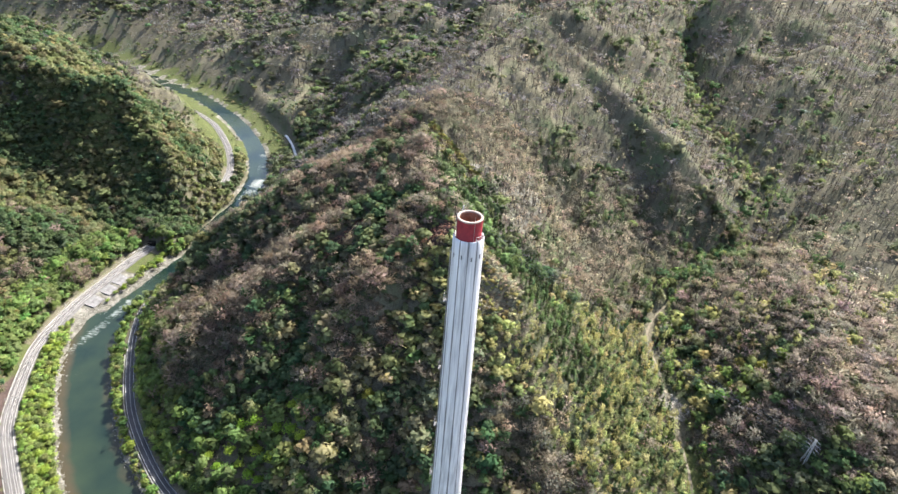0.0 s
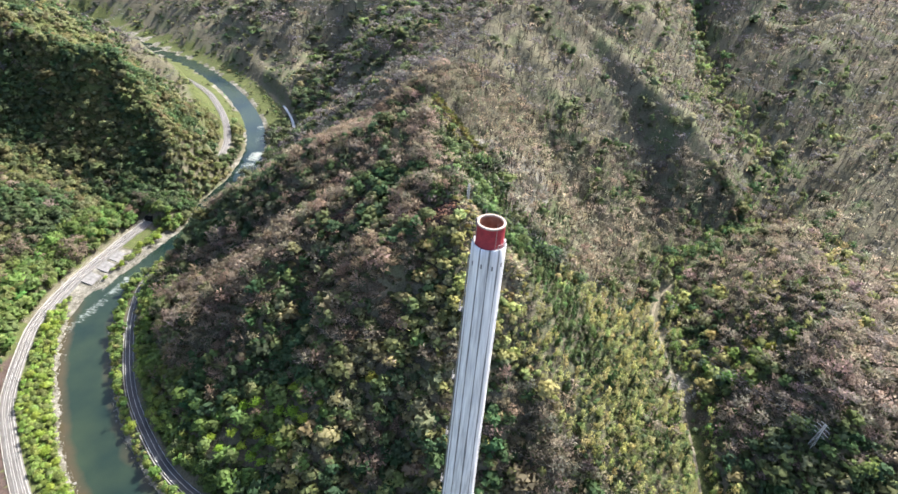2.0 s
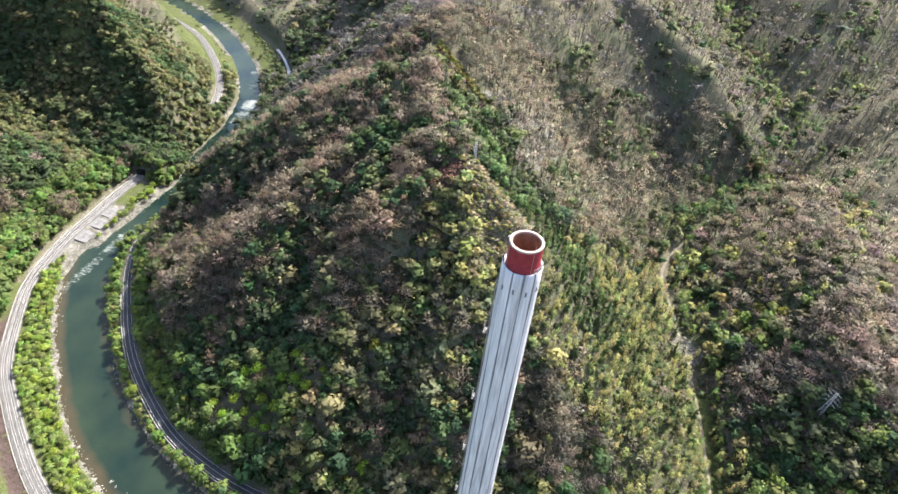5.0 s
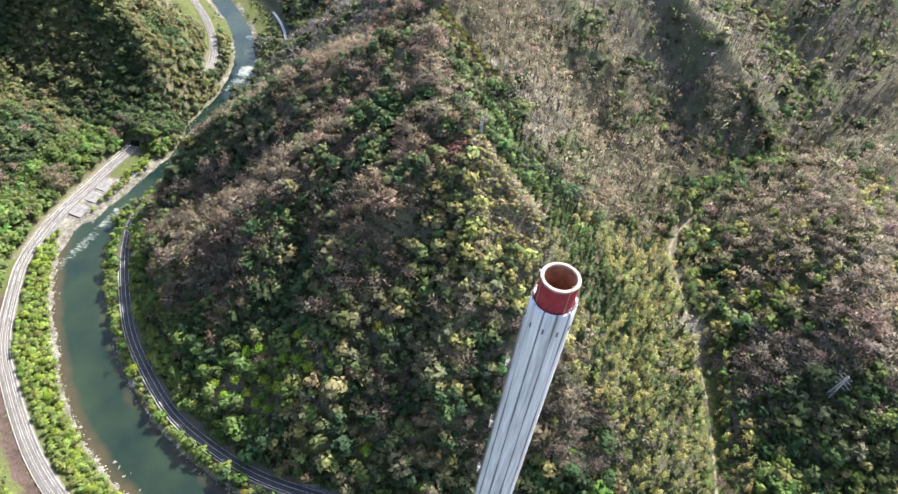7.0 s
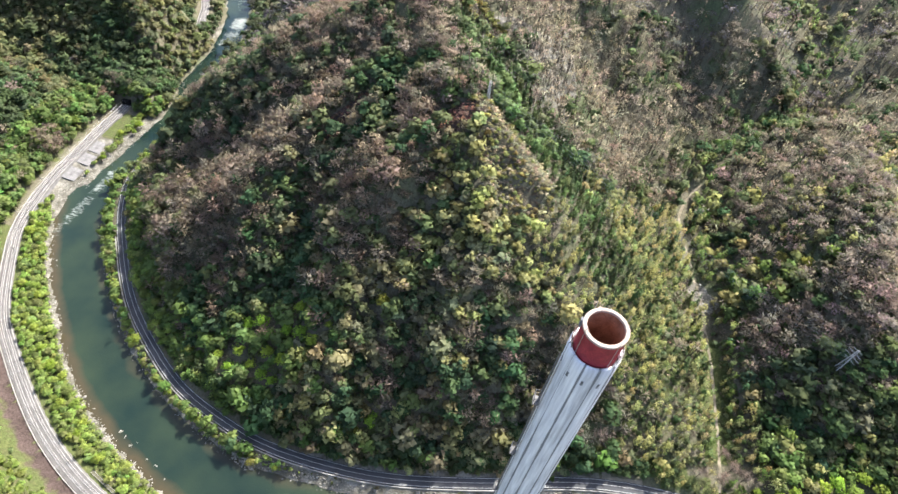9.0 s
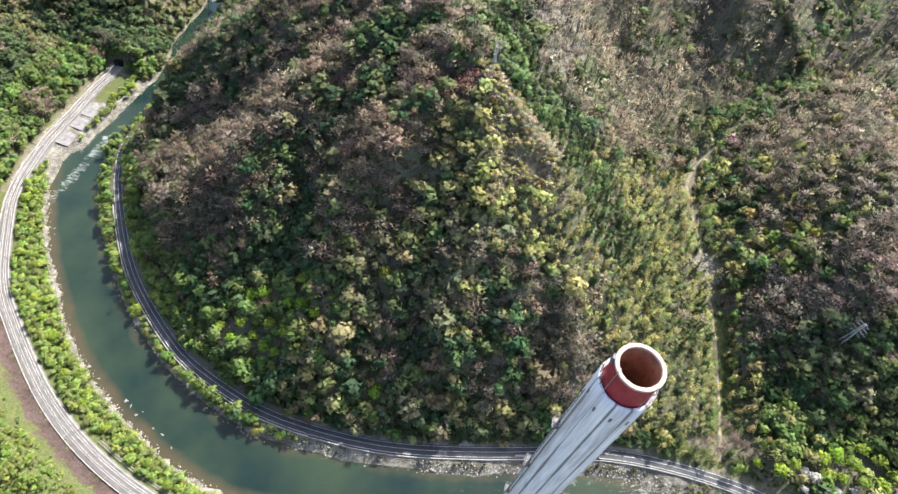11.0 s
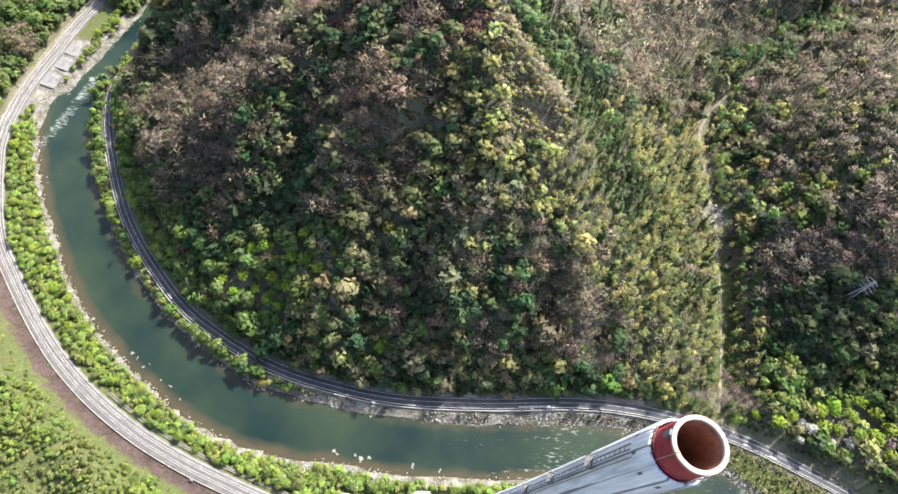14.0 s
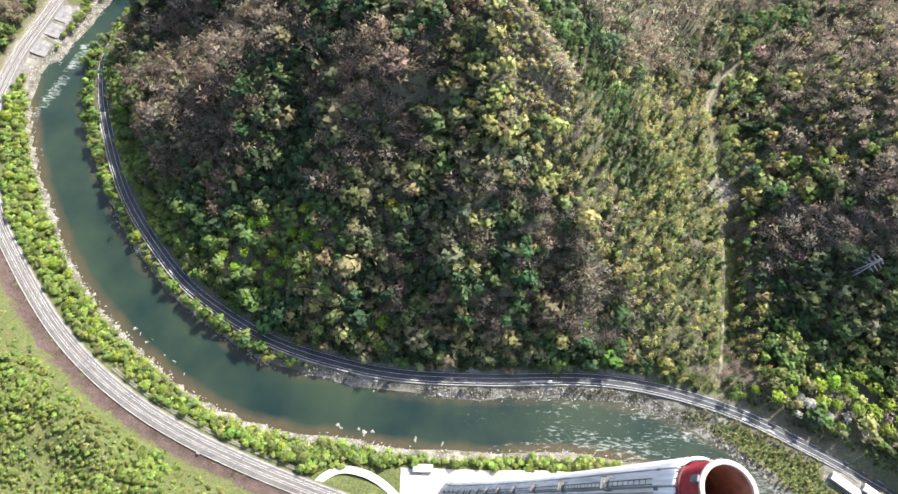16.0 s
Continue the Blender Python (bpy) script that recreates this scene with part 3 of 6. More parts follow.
# road
seg = ROAD[ROAD[:, 1] < 505]
road = part("road", *sweep(seg, ROAD_Z, [(-4.6, -0.6), (-4.2, 0), (4.2, 0), (4.6, -0.6)]), M_ASPHALT)
tagged(road, "two lane grey asphalt road below the wooded hillside", "road", kind="structure")
for off in (-3.5, 3.5):
    part("edge_line", *sweep(seg, ROAD_Z + 0.012, [(off - 0.13, 0), (off + 0.13, 0)]), M_PAINT, road)
fine = spline(seg[::2], 1.0)
part("centre_line", *sweep(seg, ROAD_Z + 0.012, [(0.1, 0), (0.32, 0)]), M_PAINT, road)
shore = seg[seg[:, 0] > -330]
wall = part("retaining_wall", *sweep(shore, ROAD_Z, [(-6.6, -6.5), (-5.7, 0.75), (-5.0, 0.75), (-5.0, -0.5)]), M_CONCRETE)
tagged(wall, "grey concrete retaining wall carrying the road over the river bank", "wall", kind="structure")
M_PATCH = noise_mix(mat("pale_worn_concrete", (0.6, 0.6, 0.58), 0.7, 0, 0.3), [(0.50, 0.50, 0.48), (0.70, 0.69, 0.66)], 0.5, 6, 0.02, 3)
far_road = ROAD[(ROAD[:, 1] > 930) & (ROAD[:, 1] < 1040)]
tagged(part("road", *sweep(far_road, ground(far_road[:, 0], far_road[:, 1]) + 0.6, [(-3.2, -0.8), (-3, 0), (3, 0), (3.2, -0.8)]), M_PATCH), "pale road strip on the far river bank", "road", kind="structure")
# three pale patches along one side of the road
for cxy, ln in (((62, 202.5), 26), ((226, 183.5), 6), ((244, 176.5), 6)):
    j = int(np.argmin(np.hypot(fine[:, 0] - cxy[0], fine[:, 1] - cxy[1])))
    part("road_patch", *sweep(fine[j - ln // 2:j + ln // 2], ROAD_Z + 0.02, [(-3.1, 0), (-1.9, 0)]), M_TROUGH, road, "pale worn concrete patch")

# ---- trees ----
rng = np.random.default_rng(7)


def tri(a, b, c):
    return np.array([a, b, c])


def unit(v):
    return v / np.linalg.norm(v)


def foot_of(width, top):
    """Three slim triangles that make a tapered trunk from below the ground to its top."""
    out = []
    for i in range(3):
        a, b = i * 2.094, (i + 1) * 2.094
        p, q = width * np.array((math.cos(a), math.sin(a), 0)), width * np.array((math.cos(b), math.sin(b), 0))
        out.append((tri(p + (0, 0, -0.12), q + (0, 0, -0.12), np.array((0, 0, top))), 1, unit(p + q)))
    return out


def shape_of(pieces):
    """Triangles, their kinds (0 crown, 1 wood) and the soft crown normals."""
    return np.array([p[0] for p in pieces]), np.array([p[1] for p in pieces]), np.array([p[2] for p in pieces])


def leafy_shape(n, seed, lumps=7, leaf=1.0, slim=False):
    """Crown of leaf clumps round several limbs, on a tapered trunk. Height 1, foot at 0."""
    r = np.random.default_rng(seed)
    out, cs = [], []
    for i in range(lumps):
        a, q = r.uniform(0, 6.28), r.uniform(0.06, 0.19)
        cs.append((q * math.cos(a), q * math.sin(a), r.uniform(0.28 if slim else 0.42, 0.74), r.uniform(0.13, 0.21)))
    cs.append((r.normal(0, 0.03), r.normal(0, 0.03), 0.80, 0.18))
    heart = np.array((0, 0, 0.48))
    for k in range(n):
        x, y, z, rad = cs[k % len(cs)]
        d = r.normal(size=3)
        d[2] = abs(d[2]) * 0.9 - 0.25
        d = unit(d)
        c = np.array((x, y, z)) + d * rad * r.uniform(0.55, 1.12) * np.array((1, 1, 1.1))
        nrm = unit(d + r.normal(size=3) * 0.7 + np.array((0, 0, 0.3)))
        u = unit(np.cross(nrm, r.normal(size=3)))
        w = np.cross(nrm, u)
        s = r.uniform(0.045, 0.095) * (150 / n) ** 0.5 * leaf
        puff = unit(0.55 * d + 1.0 * unit(c - heart) + 0.24 * r.normal(size=3) + np.array((0, 0, 0.25)))
        out.append((tri(c + u * s, c - u * s * 0.5 + w * s * 0.9, c - u * s * 0.5 - w * s * 0.9), 0, puff))
    return shape_of(out + foot_of(0.022, 0.7))


def bare_shape(n, seed, trunk=0.021, dense=1.0):
    """Leafless tree: slender trunk, rising limbs and a rounded haze of fine twigs in a few clumps."""
    r = np.random.default_rng(seed)
    out = foot_of(trunk, 0.9)
    tips = []
    for i in range(7):
        a, z0 = r.uniform(0, 6.28), r.uniform(0.3, 0.6)
        q = r.uniform(0.10, 0.25)
        e = np.array((q * math.cos(a), q * math.sin(a), z0 + r.uniform(0.16, 0.34)))
        s = np.array((0, 0, z0))
        k = np.array((-math.sin(a), math.cos(a), 0.3)) * 0.009
        out.append((tri(s + k, s - k, e), 1, unit(e - s)))
        tips.append(e)
    tips.append(np.array((0, 0, 0.82)))
    heart = np.array((0, 0, 0.5))
    while len(out) < n:
        m = tips[len(out) % len(tips)]
        d = r.normal(size=3)
        d[2] = abs(d[2]) * 0.9 - 0.25
        d = unit(d)
        p = m + d * np.array((0.15, 0.15, 0.14)) * r.uniform(0.3, 1.0)
        g = unit(d * 0.9 + r.normal(size=3) * 0.5 + np.array((0, 0, 0.45)))
        ln = r.uniform(0.07, 0.15)
        k = np.cross(g, r.normal(size=3))
        k *= r.uniform(0.012, 0.024) * dense * (150 / n) ** 0.8 / np.linalg.norm(k)
        puff = unit(0.5 * d + 0.9 * unit(p - heart) + 0.3 * r.normal(size=3) + np.array((0, 0, 0.15)))
        out.append((tri(p + k, p - k, p + g * ln), 0, puff))
    return shape_of(out)


def conifer_shape(n, seed):
    """Narrow cone of drooping sprays round a straight stem."""
    r = np.random.default_rng(seed)
    out = []
    for k in range(n):
        z = 0.12 + 0.86 * (k / n) ** 0.9
        rad = 0.22 * (1 - z) ** 0.8 + 0.015
        a = r.uniform(0, 6.28)
        d = np.array((math.cos(a), math.sin(a), -0.35 + r.uniform(-0.15, 0.15)))
        s = np.array((-d[1], d[0], 0)) * (0.07 * (1.1 - z) + 0.014)
        o = np.array((0, 0, z))
        puff = unit(np.array((d[0], d[1], 0.5)) + 0.2 * r.normal(size=3))
        out.append((tri(o + s * 0.6, o - s * 0.6, o + d * rad * r.uniform(0.8, 1.2)), 0, puff))
        out.append((tri(o + d * rad * 0.5 + s, o + d * rad * 0.5 - s, o + d * rad * 1.1 + (0, 0, -0.02)), 0, puff))
    return shape_of(out + foot_of(0.014, 0.95))


def forest(name, shapes, place, height, width, colour, leaf, label, category="forest"):
    """One joined mesh of many trees: places (x, y, z), heights, crown widths and leaf colours."""
    if len(place) == 0:
        return None
    pick = rng.integers(len(shapes), size=len(place))
    co, mi, tint, soft = [], [], [], []
    for s, (tris, kinds, puffs) in enumerate(shapes):
        m = pick == s
        if not m.any():
            continue
        p, h, w, c = place[m], height[m], width[m], colour[m]
        a = rng.uniform(0, 6.283, len(p))
        lean = rng.normal(0, 0.05, (len(p), 2))
        ca, sa = np.cos(a)[:, None], np.sin(a)[:, None]
        v = tris.reshape(-1, 3)
        X = (v[:, 0] * ca - v[:, 1] * sa) * (h * w)[:, None]
        Y = (v[:, 0] * sa + v[:, 1] * ca) * (h * w)[:, None]
        Z = v[:, 2] * h[:, None]
        out = np.stack([X + p[:, :1] + Z * lean[:, :1], Y + p[:, 1:2] + Z * lean[:, 1:], Z + p[:, 2:3]], axis=2)
        co.append(out.reshape(-1, 3))
        q = np.repeat(puffs, 3, axis=0)
        soft.append(np.stack([q[:, 0] * ca - q[:, 1] * sa, q[:, 0] * sa + q[:, 1] * ca, np.broadcast_to(q[:, 2], (len(p), len(q)))], axis=2).reshape(-1, 3))
        mi.append(np.tile(kinds, len(p)))
        cc = np.ones((len(p), len(v), 4), np.float32)
        cc[:, :, :3] = c[:, None, :]
        tint.append(cc.reshape(-1, 4))
    co, mi, tint, soft = np.concatenate(co).astype(np.float32), np.concatenate(mi).astype(np.int32), np.concatenate(tint), np.concatenate(soft).astype(np.float32)
    n = len(co) // 3
    me = bpy.data.meshes.new(name)
    me.vertices.add(len(co))
    me.vertices.foreach_set("co", co.ravel())
    me.loops.add(len(co))
    me.loops.foreach_set("vertex_index", np.arange(len(co), dtype=np.int32))
    me.polygons.add(n)
    me.polygons.foreach_set("loop_start", np.arange(0, len(co), 3, dtype=np.int32))
    me.materials.append(leaf)
    me.materials.append(M_BARK)
    me.polygons.foreach_set("material_index", mi)
    at = me.attributes.new("tint", "FLOAT_COLOR", "POINT")
    at.data.foreach_set("color", tint.ravel())
    at = me.attributes.new("puff", "FLOAT_VECTOR", "POINT")
    at.data.foreach_set("vector", soft.ravel())
    me.update(calc_edges=True)
    me.validate()
    return tagged(new(name, me), label, category, kind="stuff")


def scatter(x0, x1, y0, y1, step):
    xs, ys = np.meshgrid(np.arange(x0, x1, step), np.arange(y0, y1, step))
    xs, ys = xs.ravel(), ys.ravel()
    return xs + rng.uniform(-0.48, 0.48, len(xs)) * step, ys + rng.uniform(-0.48, 0.48, len(ys)) * step


SPOTS = (
    ("lime", [(-58, 232, 13), (-95, 283, 7), (94, 239, 6.5), (242, 198, 13), (285, 211, 16), (276, 208, 13), (-152, 296, 13), (-168, 277, 11), (-130, 288, 12), (-120, 300, 11), (-175, 266, 10), (-145, 275, 12), (-149, 261, 11), (-131, 268, 12), (-119, 284, 12), (-107, 275, 11), (-164, 297, 11), (-158, 268, 10), (-138, 256, 10), (-186, 276, 9)]),
    ("yellow", [(-56, 296, 13), (284, 391, 13), (295, 376, 12), (-146, 204, 8), (272, 398, 9), (-42, 226, 6), (-70, 226, 5)]),
    ("bright", [(-259, 309, 8), (-267, 297, 10), (-246, 300, 7), (252, 203, 12), (278, 198, 12), (297, 204, 15), (311, 189, 15), (320, 178, 13), (302, 192, 13), (306, 214, 13), (322, 196, 14), (331, 184, 13), (289, 194, 11), (316, 206, 14), (334, 168, 12), (230, 203, 9)]),
    ("blossom", [(268, 195, 11), (260, 187, 7), (296, 186, 9), (262, 199, 8), (308, 176, 7), (284, 187, 7)]),
    ("bare", [(114, 234, 21), (216, 220, 14), (223, 213, 14), (206, 214, 13), (188, 214, 13), (212, 232, 13)]),
)
CUTS = [((6, 407), (26, 393), 11), ((26, 391), (55, 374), 10), ((54, 372), (56, 354), 9), ((14, 384), (28, 362), 13), ((34, 376), (45, 358), 12), ((-16, 400), (0, 404), 10), ((-33, 566), (-8, 549), 12), ((-8, 549), (18, 521), 10), ((-111, 426), (-85, 443), 6)]
TRACK = spline([(206, 205), (210, 222), (216, 258), (222, 298), (226, 341), (230, 376), (226, 400), (224, 440), (226, 470), (240, 495), (256, 512)], 4)


def woods(x, y):
    """Where trees of the wood may stand."""
    dr, i = dist_to(x, y, RIVER)
    dl, k = dist_to(x, y, RAIL)
    dd, kd = dist_to(x, y, ROAD)
    t_road = np.gradient(ROAD[:, :2], axis=0)
    shore_side = ((x - ROAD[kd, 0]) * t_road[kd, 1] - (y - ROAD[kd, 1]) * t_road[kd, 0]) > 0
    ok = (dr > half_width(i) + 5) & (dl > 11) & (dd > 7.0)
    ok |= (y > 615) & (y < 765) & (dr > half_width(i) + 2.5)
    ok &= ~((y < 600) & (dr < 75) & (dl < 75) & (((x - RAIL[k, 0]) * tang[k, 1] - (y - RAIL[k, 1]) * tang[k, 0]) < 0) & (dl < dist_to(x, y, ROAD)[0]))
    for a, b, r in CUTS:
        ok &= seg_dist(x, y, a, b) > r
    ok &= ~((x > 112) & (x < 156) & (dd < 12.5))
    ok &= dist_to(x, y, TRACK)[0] > 5.0
    ok &= np.hypot(x - 229, y - 378) > 12.5
    ok &= ~((x > 222) & (x < 345) & (dist_to(x, y, ROAD)[0] < 17))
    for _, spots in SPOTS:
        for sx, sy, sh in spots:
            ok &= np.hypot(x - sx, y - sy) > 0.40 * sh + 2.5
    ok &= ~((x > -140) & (x < 350) & shore_side & (dr < 60))
    ok &= ~((y < 300) & (x < 60) & (((x - RAIL[k, 0]) * tang[k, 1] - (y - RAIL[k, 1]) * tang[k, 0]) > 0) & (dl < 140))
    ok &= ~((y < 150) & (x > -60) & (x < 200))
    ok &= ~((y > 945) & (x < -330) & (dr < np.where(side_of(x, y, RIVER, i) > 0, 85, 48) + 40 * fbm(x, y, 60, 3, 27)) & (hashed(np.floor(x).astype(int), np.floor(y).astype(int), 5) < 0.88))
    return ok


def mixed(n, base, spread, lo, hi):
    c = np.array(base)[None, :] * rng.uniform(lo, hi, (n, 1)) * (1 + rng.normal(0, spread, (n, 3)))
    return np.clip(c, 0.01, 0.6)


OLIVE, SPRING, DARKLEAF, TAN = (0.142, 0.172, 0.074), (0.150, 0.218, 0.066), (0.070, 0.118, 0.056), (0.222, 0.212, 0.118)
GOLD, RUST, GREY, PINK = (0.315, 0.312, 0.130), (0.262, 0.208, 0.156), (0.172, 0.163, 0.124), (0.262, 0.222, 0.170)
GULLY = VALLEYS[7]


def beside(x, y, a, b, soft=14.0):
    """0 to the left of the line from a to b, 1 to its right, with a soft and ragged border."""
    d = ((x - a[0]) * (b[1] - a[1]) - (y - a[1]) * (b[0] - a[0])) / math.hypot(b[0] - a[0], b[1] - a[1])
    return sstep(-soft, soft, d + 22 * fbm(x, y, 46, 3, 38))


def plant(prefix, x, y, n_leaf, n_bare, size, spread=1.0):
    keep = woods(x, y) & (rng.uniform(0, 1, len(x)) > 0.5 * bump_at(x, y, 178, 310, 28, 80) * (x < 222))
    x, y = x[keep], y[keep]
    z = ground(x, y)
    n = len(x)
    d_riv, d_road, d_side, d_gully = (dist_to(x, y, q)[0] for q in (RIVER, ROAD, VALLEYS[1], GULLY))
    up_river = RIVER[RIVER[:, 0] < -200][::-1]
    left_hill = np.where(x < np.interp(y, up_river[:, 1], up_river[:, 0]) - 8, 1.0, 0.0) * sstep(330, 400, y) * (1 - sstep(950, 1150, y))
    # the front pyramid between its two edges, the sunny slope east of it, the hill across the side valley
    front = (1 - beside(x, y, (2, 412), (-160, 225))) * beside(x, y, (2, 412), (140, 235))
    front = front * (1 - sstep(405, 425, y))
    east = (1 - beside(x, y, (-10, 420), (140, 235))) * (x > -20) * (1 - sstep(232, 250, x)) * (1 - sstep(520, 580, y))
    low_east = east * (1 - sstep(395, 460, y - 0.35 * (x - 100) + 30 * fbm(x, y, 60, 3, 46)))
    across = sstep(228, 246, x) * (1 - sstep(480, 560, y))
    high = sstep(430, 520, y) * (1 - left_hill) * (1 - across) * (1 - low_east)
    wander = 14 * fbm(x, y, 30, 3, 29)
    strip = 1 - sstep(12, 34, wander + np.minimum(seg_dist(x, y, (-5, 515), (34, 440)), seg_dist(x, y, (34, 440), (112, 350))))
    big = fbm(x, y, 130, 4, 77)
    # share of trees in leaf
    g = 0.22 + 0.18 * high * sstep(20, -120, x) + 0.56 * front + 0.45 * front * bump_at(x, y, 5, 368, 70, 55) - 0.34 * front * (1 - sstep(300, 350, y)) * sstep(-95, -45, x) + 0.44 * low_east + 0.14 * (east - low_east)
    g += 0.55 * np.exp(-(d_gully / 30) ** 2) + 0.75 * np.exp(-d_road / 26) * (x < 230) + 0.55 * np.exp(-(d_side / 34) ** 2) + 0.25 * np.exp(-d_riv / 60) + 0.8 * left_hill
    g += across * (0.75 - 0.82 * sstep(245, 285, y) + 0.20 * sstep(330, 380, y) + 0.5 * bump_at(x, y, 280, 385, 45, 40)) + 0.55 * bump_at(x, y, -145, 280, 48, 34) + 0.5 * big
    grove = 0.5 + 0.55 * (rng.uniform(0, 1, n) - 0.5) + 0.7 * fbm(x, y, 24, 3, 55)
    leafy = grove < g
    con = rng.uniform(0, 1, n) < 0.03 + 0.45 * np.clip(strip, 0, 1) + 0.25 * sstep(0.25, 0.5, fbm(x, y, 170, 3, 91)) * (1 - front)
    leafy |= rng.uniform(0, 1, n) < 0.9 * np.clip(strip, 0, 1)
    west_belt = np.exp(-np.maximum(0, d_road - 12) / 16) * (x < -165) * (y < 540) * (1 - left_hill)
    leafy |= rng.uniform(0, 1, n) < west_belt
    h = size * rng.uniform(0.62, 1.25, n) * (1 + 0.3 * (rng.uniform(0, 1, n) < 0.16))
    h *= 1 - 0.25 * west_belt
    h *= 1 - 0.55 * sstep(930, 960, y) * (1 - sstep(90, 170, d_riv)) * (x < -330)
    pl = np.column_stack([x, y, z])
    a, b, c = leafy & con, leafy & ~con, ~leafy
    # in leaf
    nb = int(b.sum())
    col = mixed(nb, OLIVE, 0.07, 0.75, 1.2)
    u = np.clip(0.5 + 0.7 * (rng.uniform(0, 1, nb) - 0.5) + 0.8 * fbm(x[b], y[b], 36, 3, 12), 0, 1)
    belt = 1.2 * west_belt[b] + np.exp(-d_riv[b] / 45) + 0.6 * np.exp(-d_side[b] / 26) + 1.1 * bump_at(x[b], y[b], -145, 280, 48, 32) + 0.5 * across[b] * (1 - sstep(235, 262, y[b])) + 0.6 * across[b] * bump_at(x[b], y[b], 280, 385, 45, 40)
    tan = u > 0.80 - 0.40 * front[b] * (1 - sstep(290, 370, y[b])) - 0.15 * low_east[b]
    # more dark leaves along gully and road carry the shade lying there
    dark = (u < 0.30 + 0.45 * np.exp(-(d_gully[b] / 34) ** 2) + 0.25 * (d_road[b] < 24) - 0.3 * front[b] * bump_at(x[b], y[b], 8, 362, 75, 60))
    # yellow leaf, its tone raised to carry sunlight on these slopes
    gold = low_east[b] + 0.25 * front[b] + 0.4 * front[b] * bump_at(x[b], y[b], 15, 360, 75, 60) + 0.6 * across[b] * (sstep(320, 370, y[b]) + 1 - sstep(235, 262, y[b])) > rng.uniform(0.15, 1.0, nb)
    spring = belt > rng.uniform(0.3, 1.0, nb)
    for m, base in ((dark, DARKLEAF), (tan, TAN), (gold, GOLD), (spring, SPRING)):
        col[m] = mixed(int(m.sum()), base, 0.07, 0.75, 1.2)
    dark = strip[b] > 0.5
    col[dark] = mixed(int(dark.sum()), (0.110, 0.158, 0.064), 0.08, 0.75, 1.3)
    # left hill leaves darkened to stand in for the shadow over it
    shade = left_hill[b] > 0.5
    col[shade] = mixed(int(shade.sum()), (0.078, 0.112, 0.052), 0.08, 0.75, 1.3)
    # lighter leaves paint the hill's sunlit rim, away from the dark bowl
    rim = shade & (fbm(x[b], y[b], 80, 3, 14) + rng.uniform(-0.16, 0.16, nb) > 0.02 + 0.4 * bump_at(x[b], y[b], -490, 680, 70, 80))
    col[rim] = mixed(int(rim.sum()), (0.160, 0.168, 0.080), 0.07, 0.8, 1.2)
    band = shade & (dist_to(x[b], y[b], RAIL)[0] < 60) & (y[b] < 620)
    col[band] = mixed(int(band.sum()), (0.135, 0.190, 0.062), 0.10, 0.75, 1.25)
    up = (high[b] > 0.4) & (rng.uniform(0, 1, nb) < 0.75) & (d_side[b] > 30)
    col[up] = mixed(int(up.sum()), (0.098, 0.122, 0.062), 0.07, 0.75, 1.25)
    shapes_l = [leafy_shape(n_leaf, s, lumps=5 + s % 4) for s in range(10)]
    thin = low_east[b] + 0.5 * across[b] * sstep(300, 400, y[b]) + 0.6 * high[b] * sstep(0, 60, x[b]) > rng.uniform(0.2, 0.9, nb)
    wide = rng.uniform(0.72, 1.15, nb)
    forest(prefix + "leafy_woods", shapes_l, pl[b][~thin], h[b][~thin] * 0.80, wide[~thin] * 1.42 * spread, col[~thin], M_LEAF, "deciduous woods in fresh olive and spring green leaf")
    shapes_t = [leafy_shape(max(18, int(n_leaf * 1.1)), 110 + s, 6, 0.62, True) for s in range(8)]
    forest(prefix + "young_woods", shapes_t, pl[b][thin], h[b][thin] * 1.05, wide[thin] * 0.58, col[thin], M_LEAF, "slim young trees in thin yellow green leaf")
    # bare: slender trunks on the sunny slopes, dense rounded crowns elsewhere
    sunny = np.clip(east + 0.75 * high * sstep(-40, 40, x) + 0.5 * across * sstep(330, 420, y), 0, 1)
    slim = c & (rng.uniform(0, 1, n) < 0.8 * sunny)
    c = c & ~slim
    ns = int(slim.sum())
    # twigs made paler to lift the sunlit slopes, darker further up the valley
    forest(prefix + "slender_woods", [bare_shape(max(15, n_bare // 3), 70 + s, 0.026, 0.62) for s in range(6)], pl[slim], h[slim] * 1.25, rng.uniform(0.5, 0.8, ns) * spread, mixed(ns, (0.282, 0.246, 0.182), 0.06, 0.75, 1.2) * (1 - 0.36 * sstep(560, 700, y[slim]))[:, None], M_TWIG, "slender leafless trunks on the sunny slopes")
    # dark poles draw the streaks of trunks and of their shadows
    tall = (rng.uniform(0, 1, n) < 0.20 * sunny) & (slim | c)
    nt_ = int(tall.sum())
    forest(prefix + "streak_poles", [bare_shape(13, 90 + s, 0.030, 0.5) for s in range(4)], pl[tall] + np.array((1.6, 1.1, 0)), h[tall] * 1.5, rng.uniform(0.4, 0.6, nt_), mixed(nt_, (0.075, 0.062, 0.050), 0.06, 0.75, 1.2), M_TWIG, "tall dark poles standing in for trunk and shadow streaks on the sunny slopes")
    nc = int(c.sum())
    colb = mixed(nc, GREY, 0.05, 0.78, 1.2)
    u = rng.uniform(0, 1, nc) + 0.8 * fbm(x[c], y[c], 60, 3, 66)
    west = sstep(40, -60, x[c]) * (1 - sstep(560, 680, y[c]))
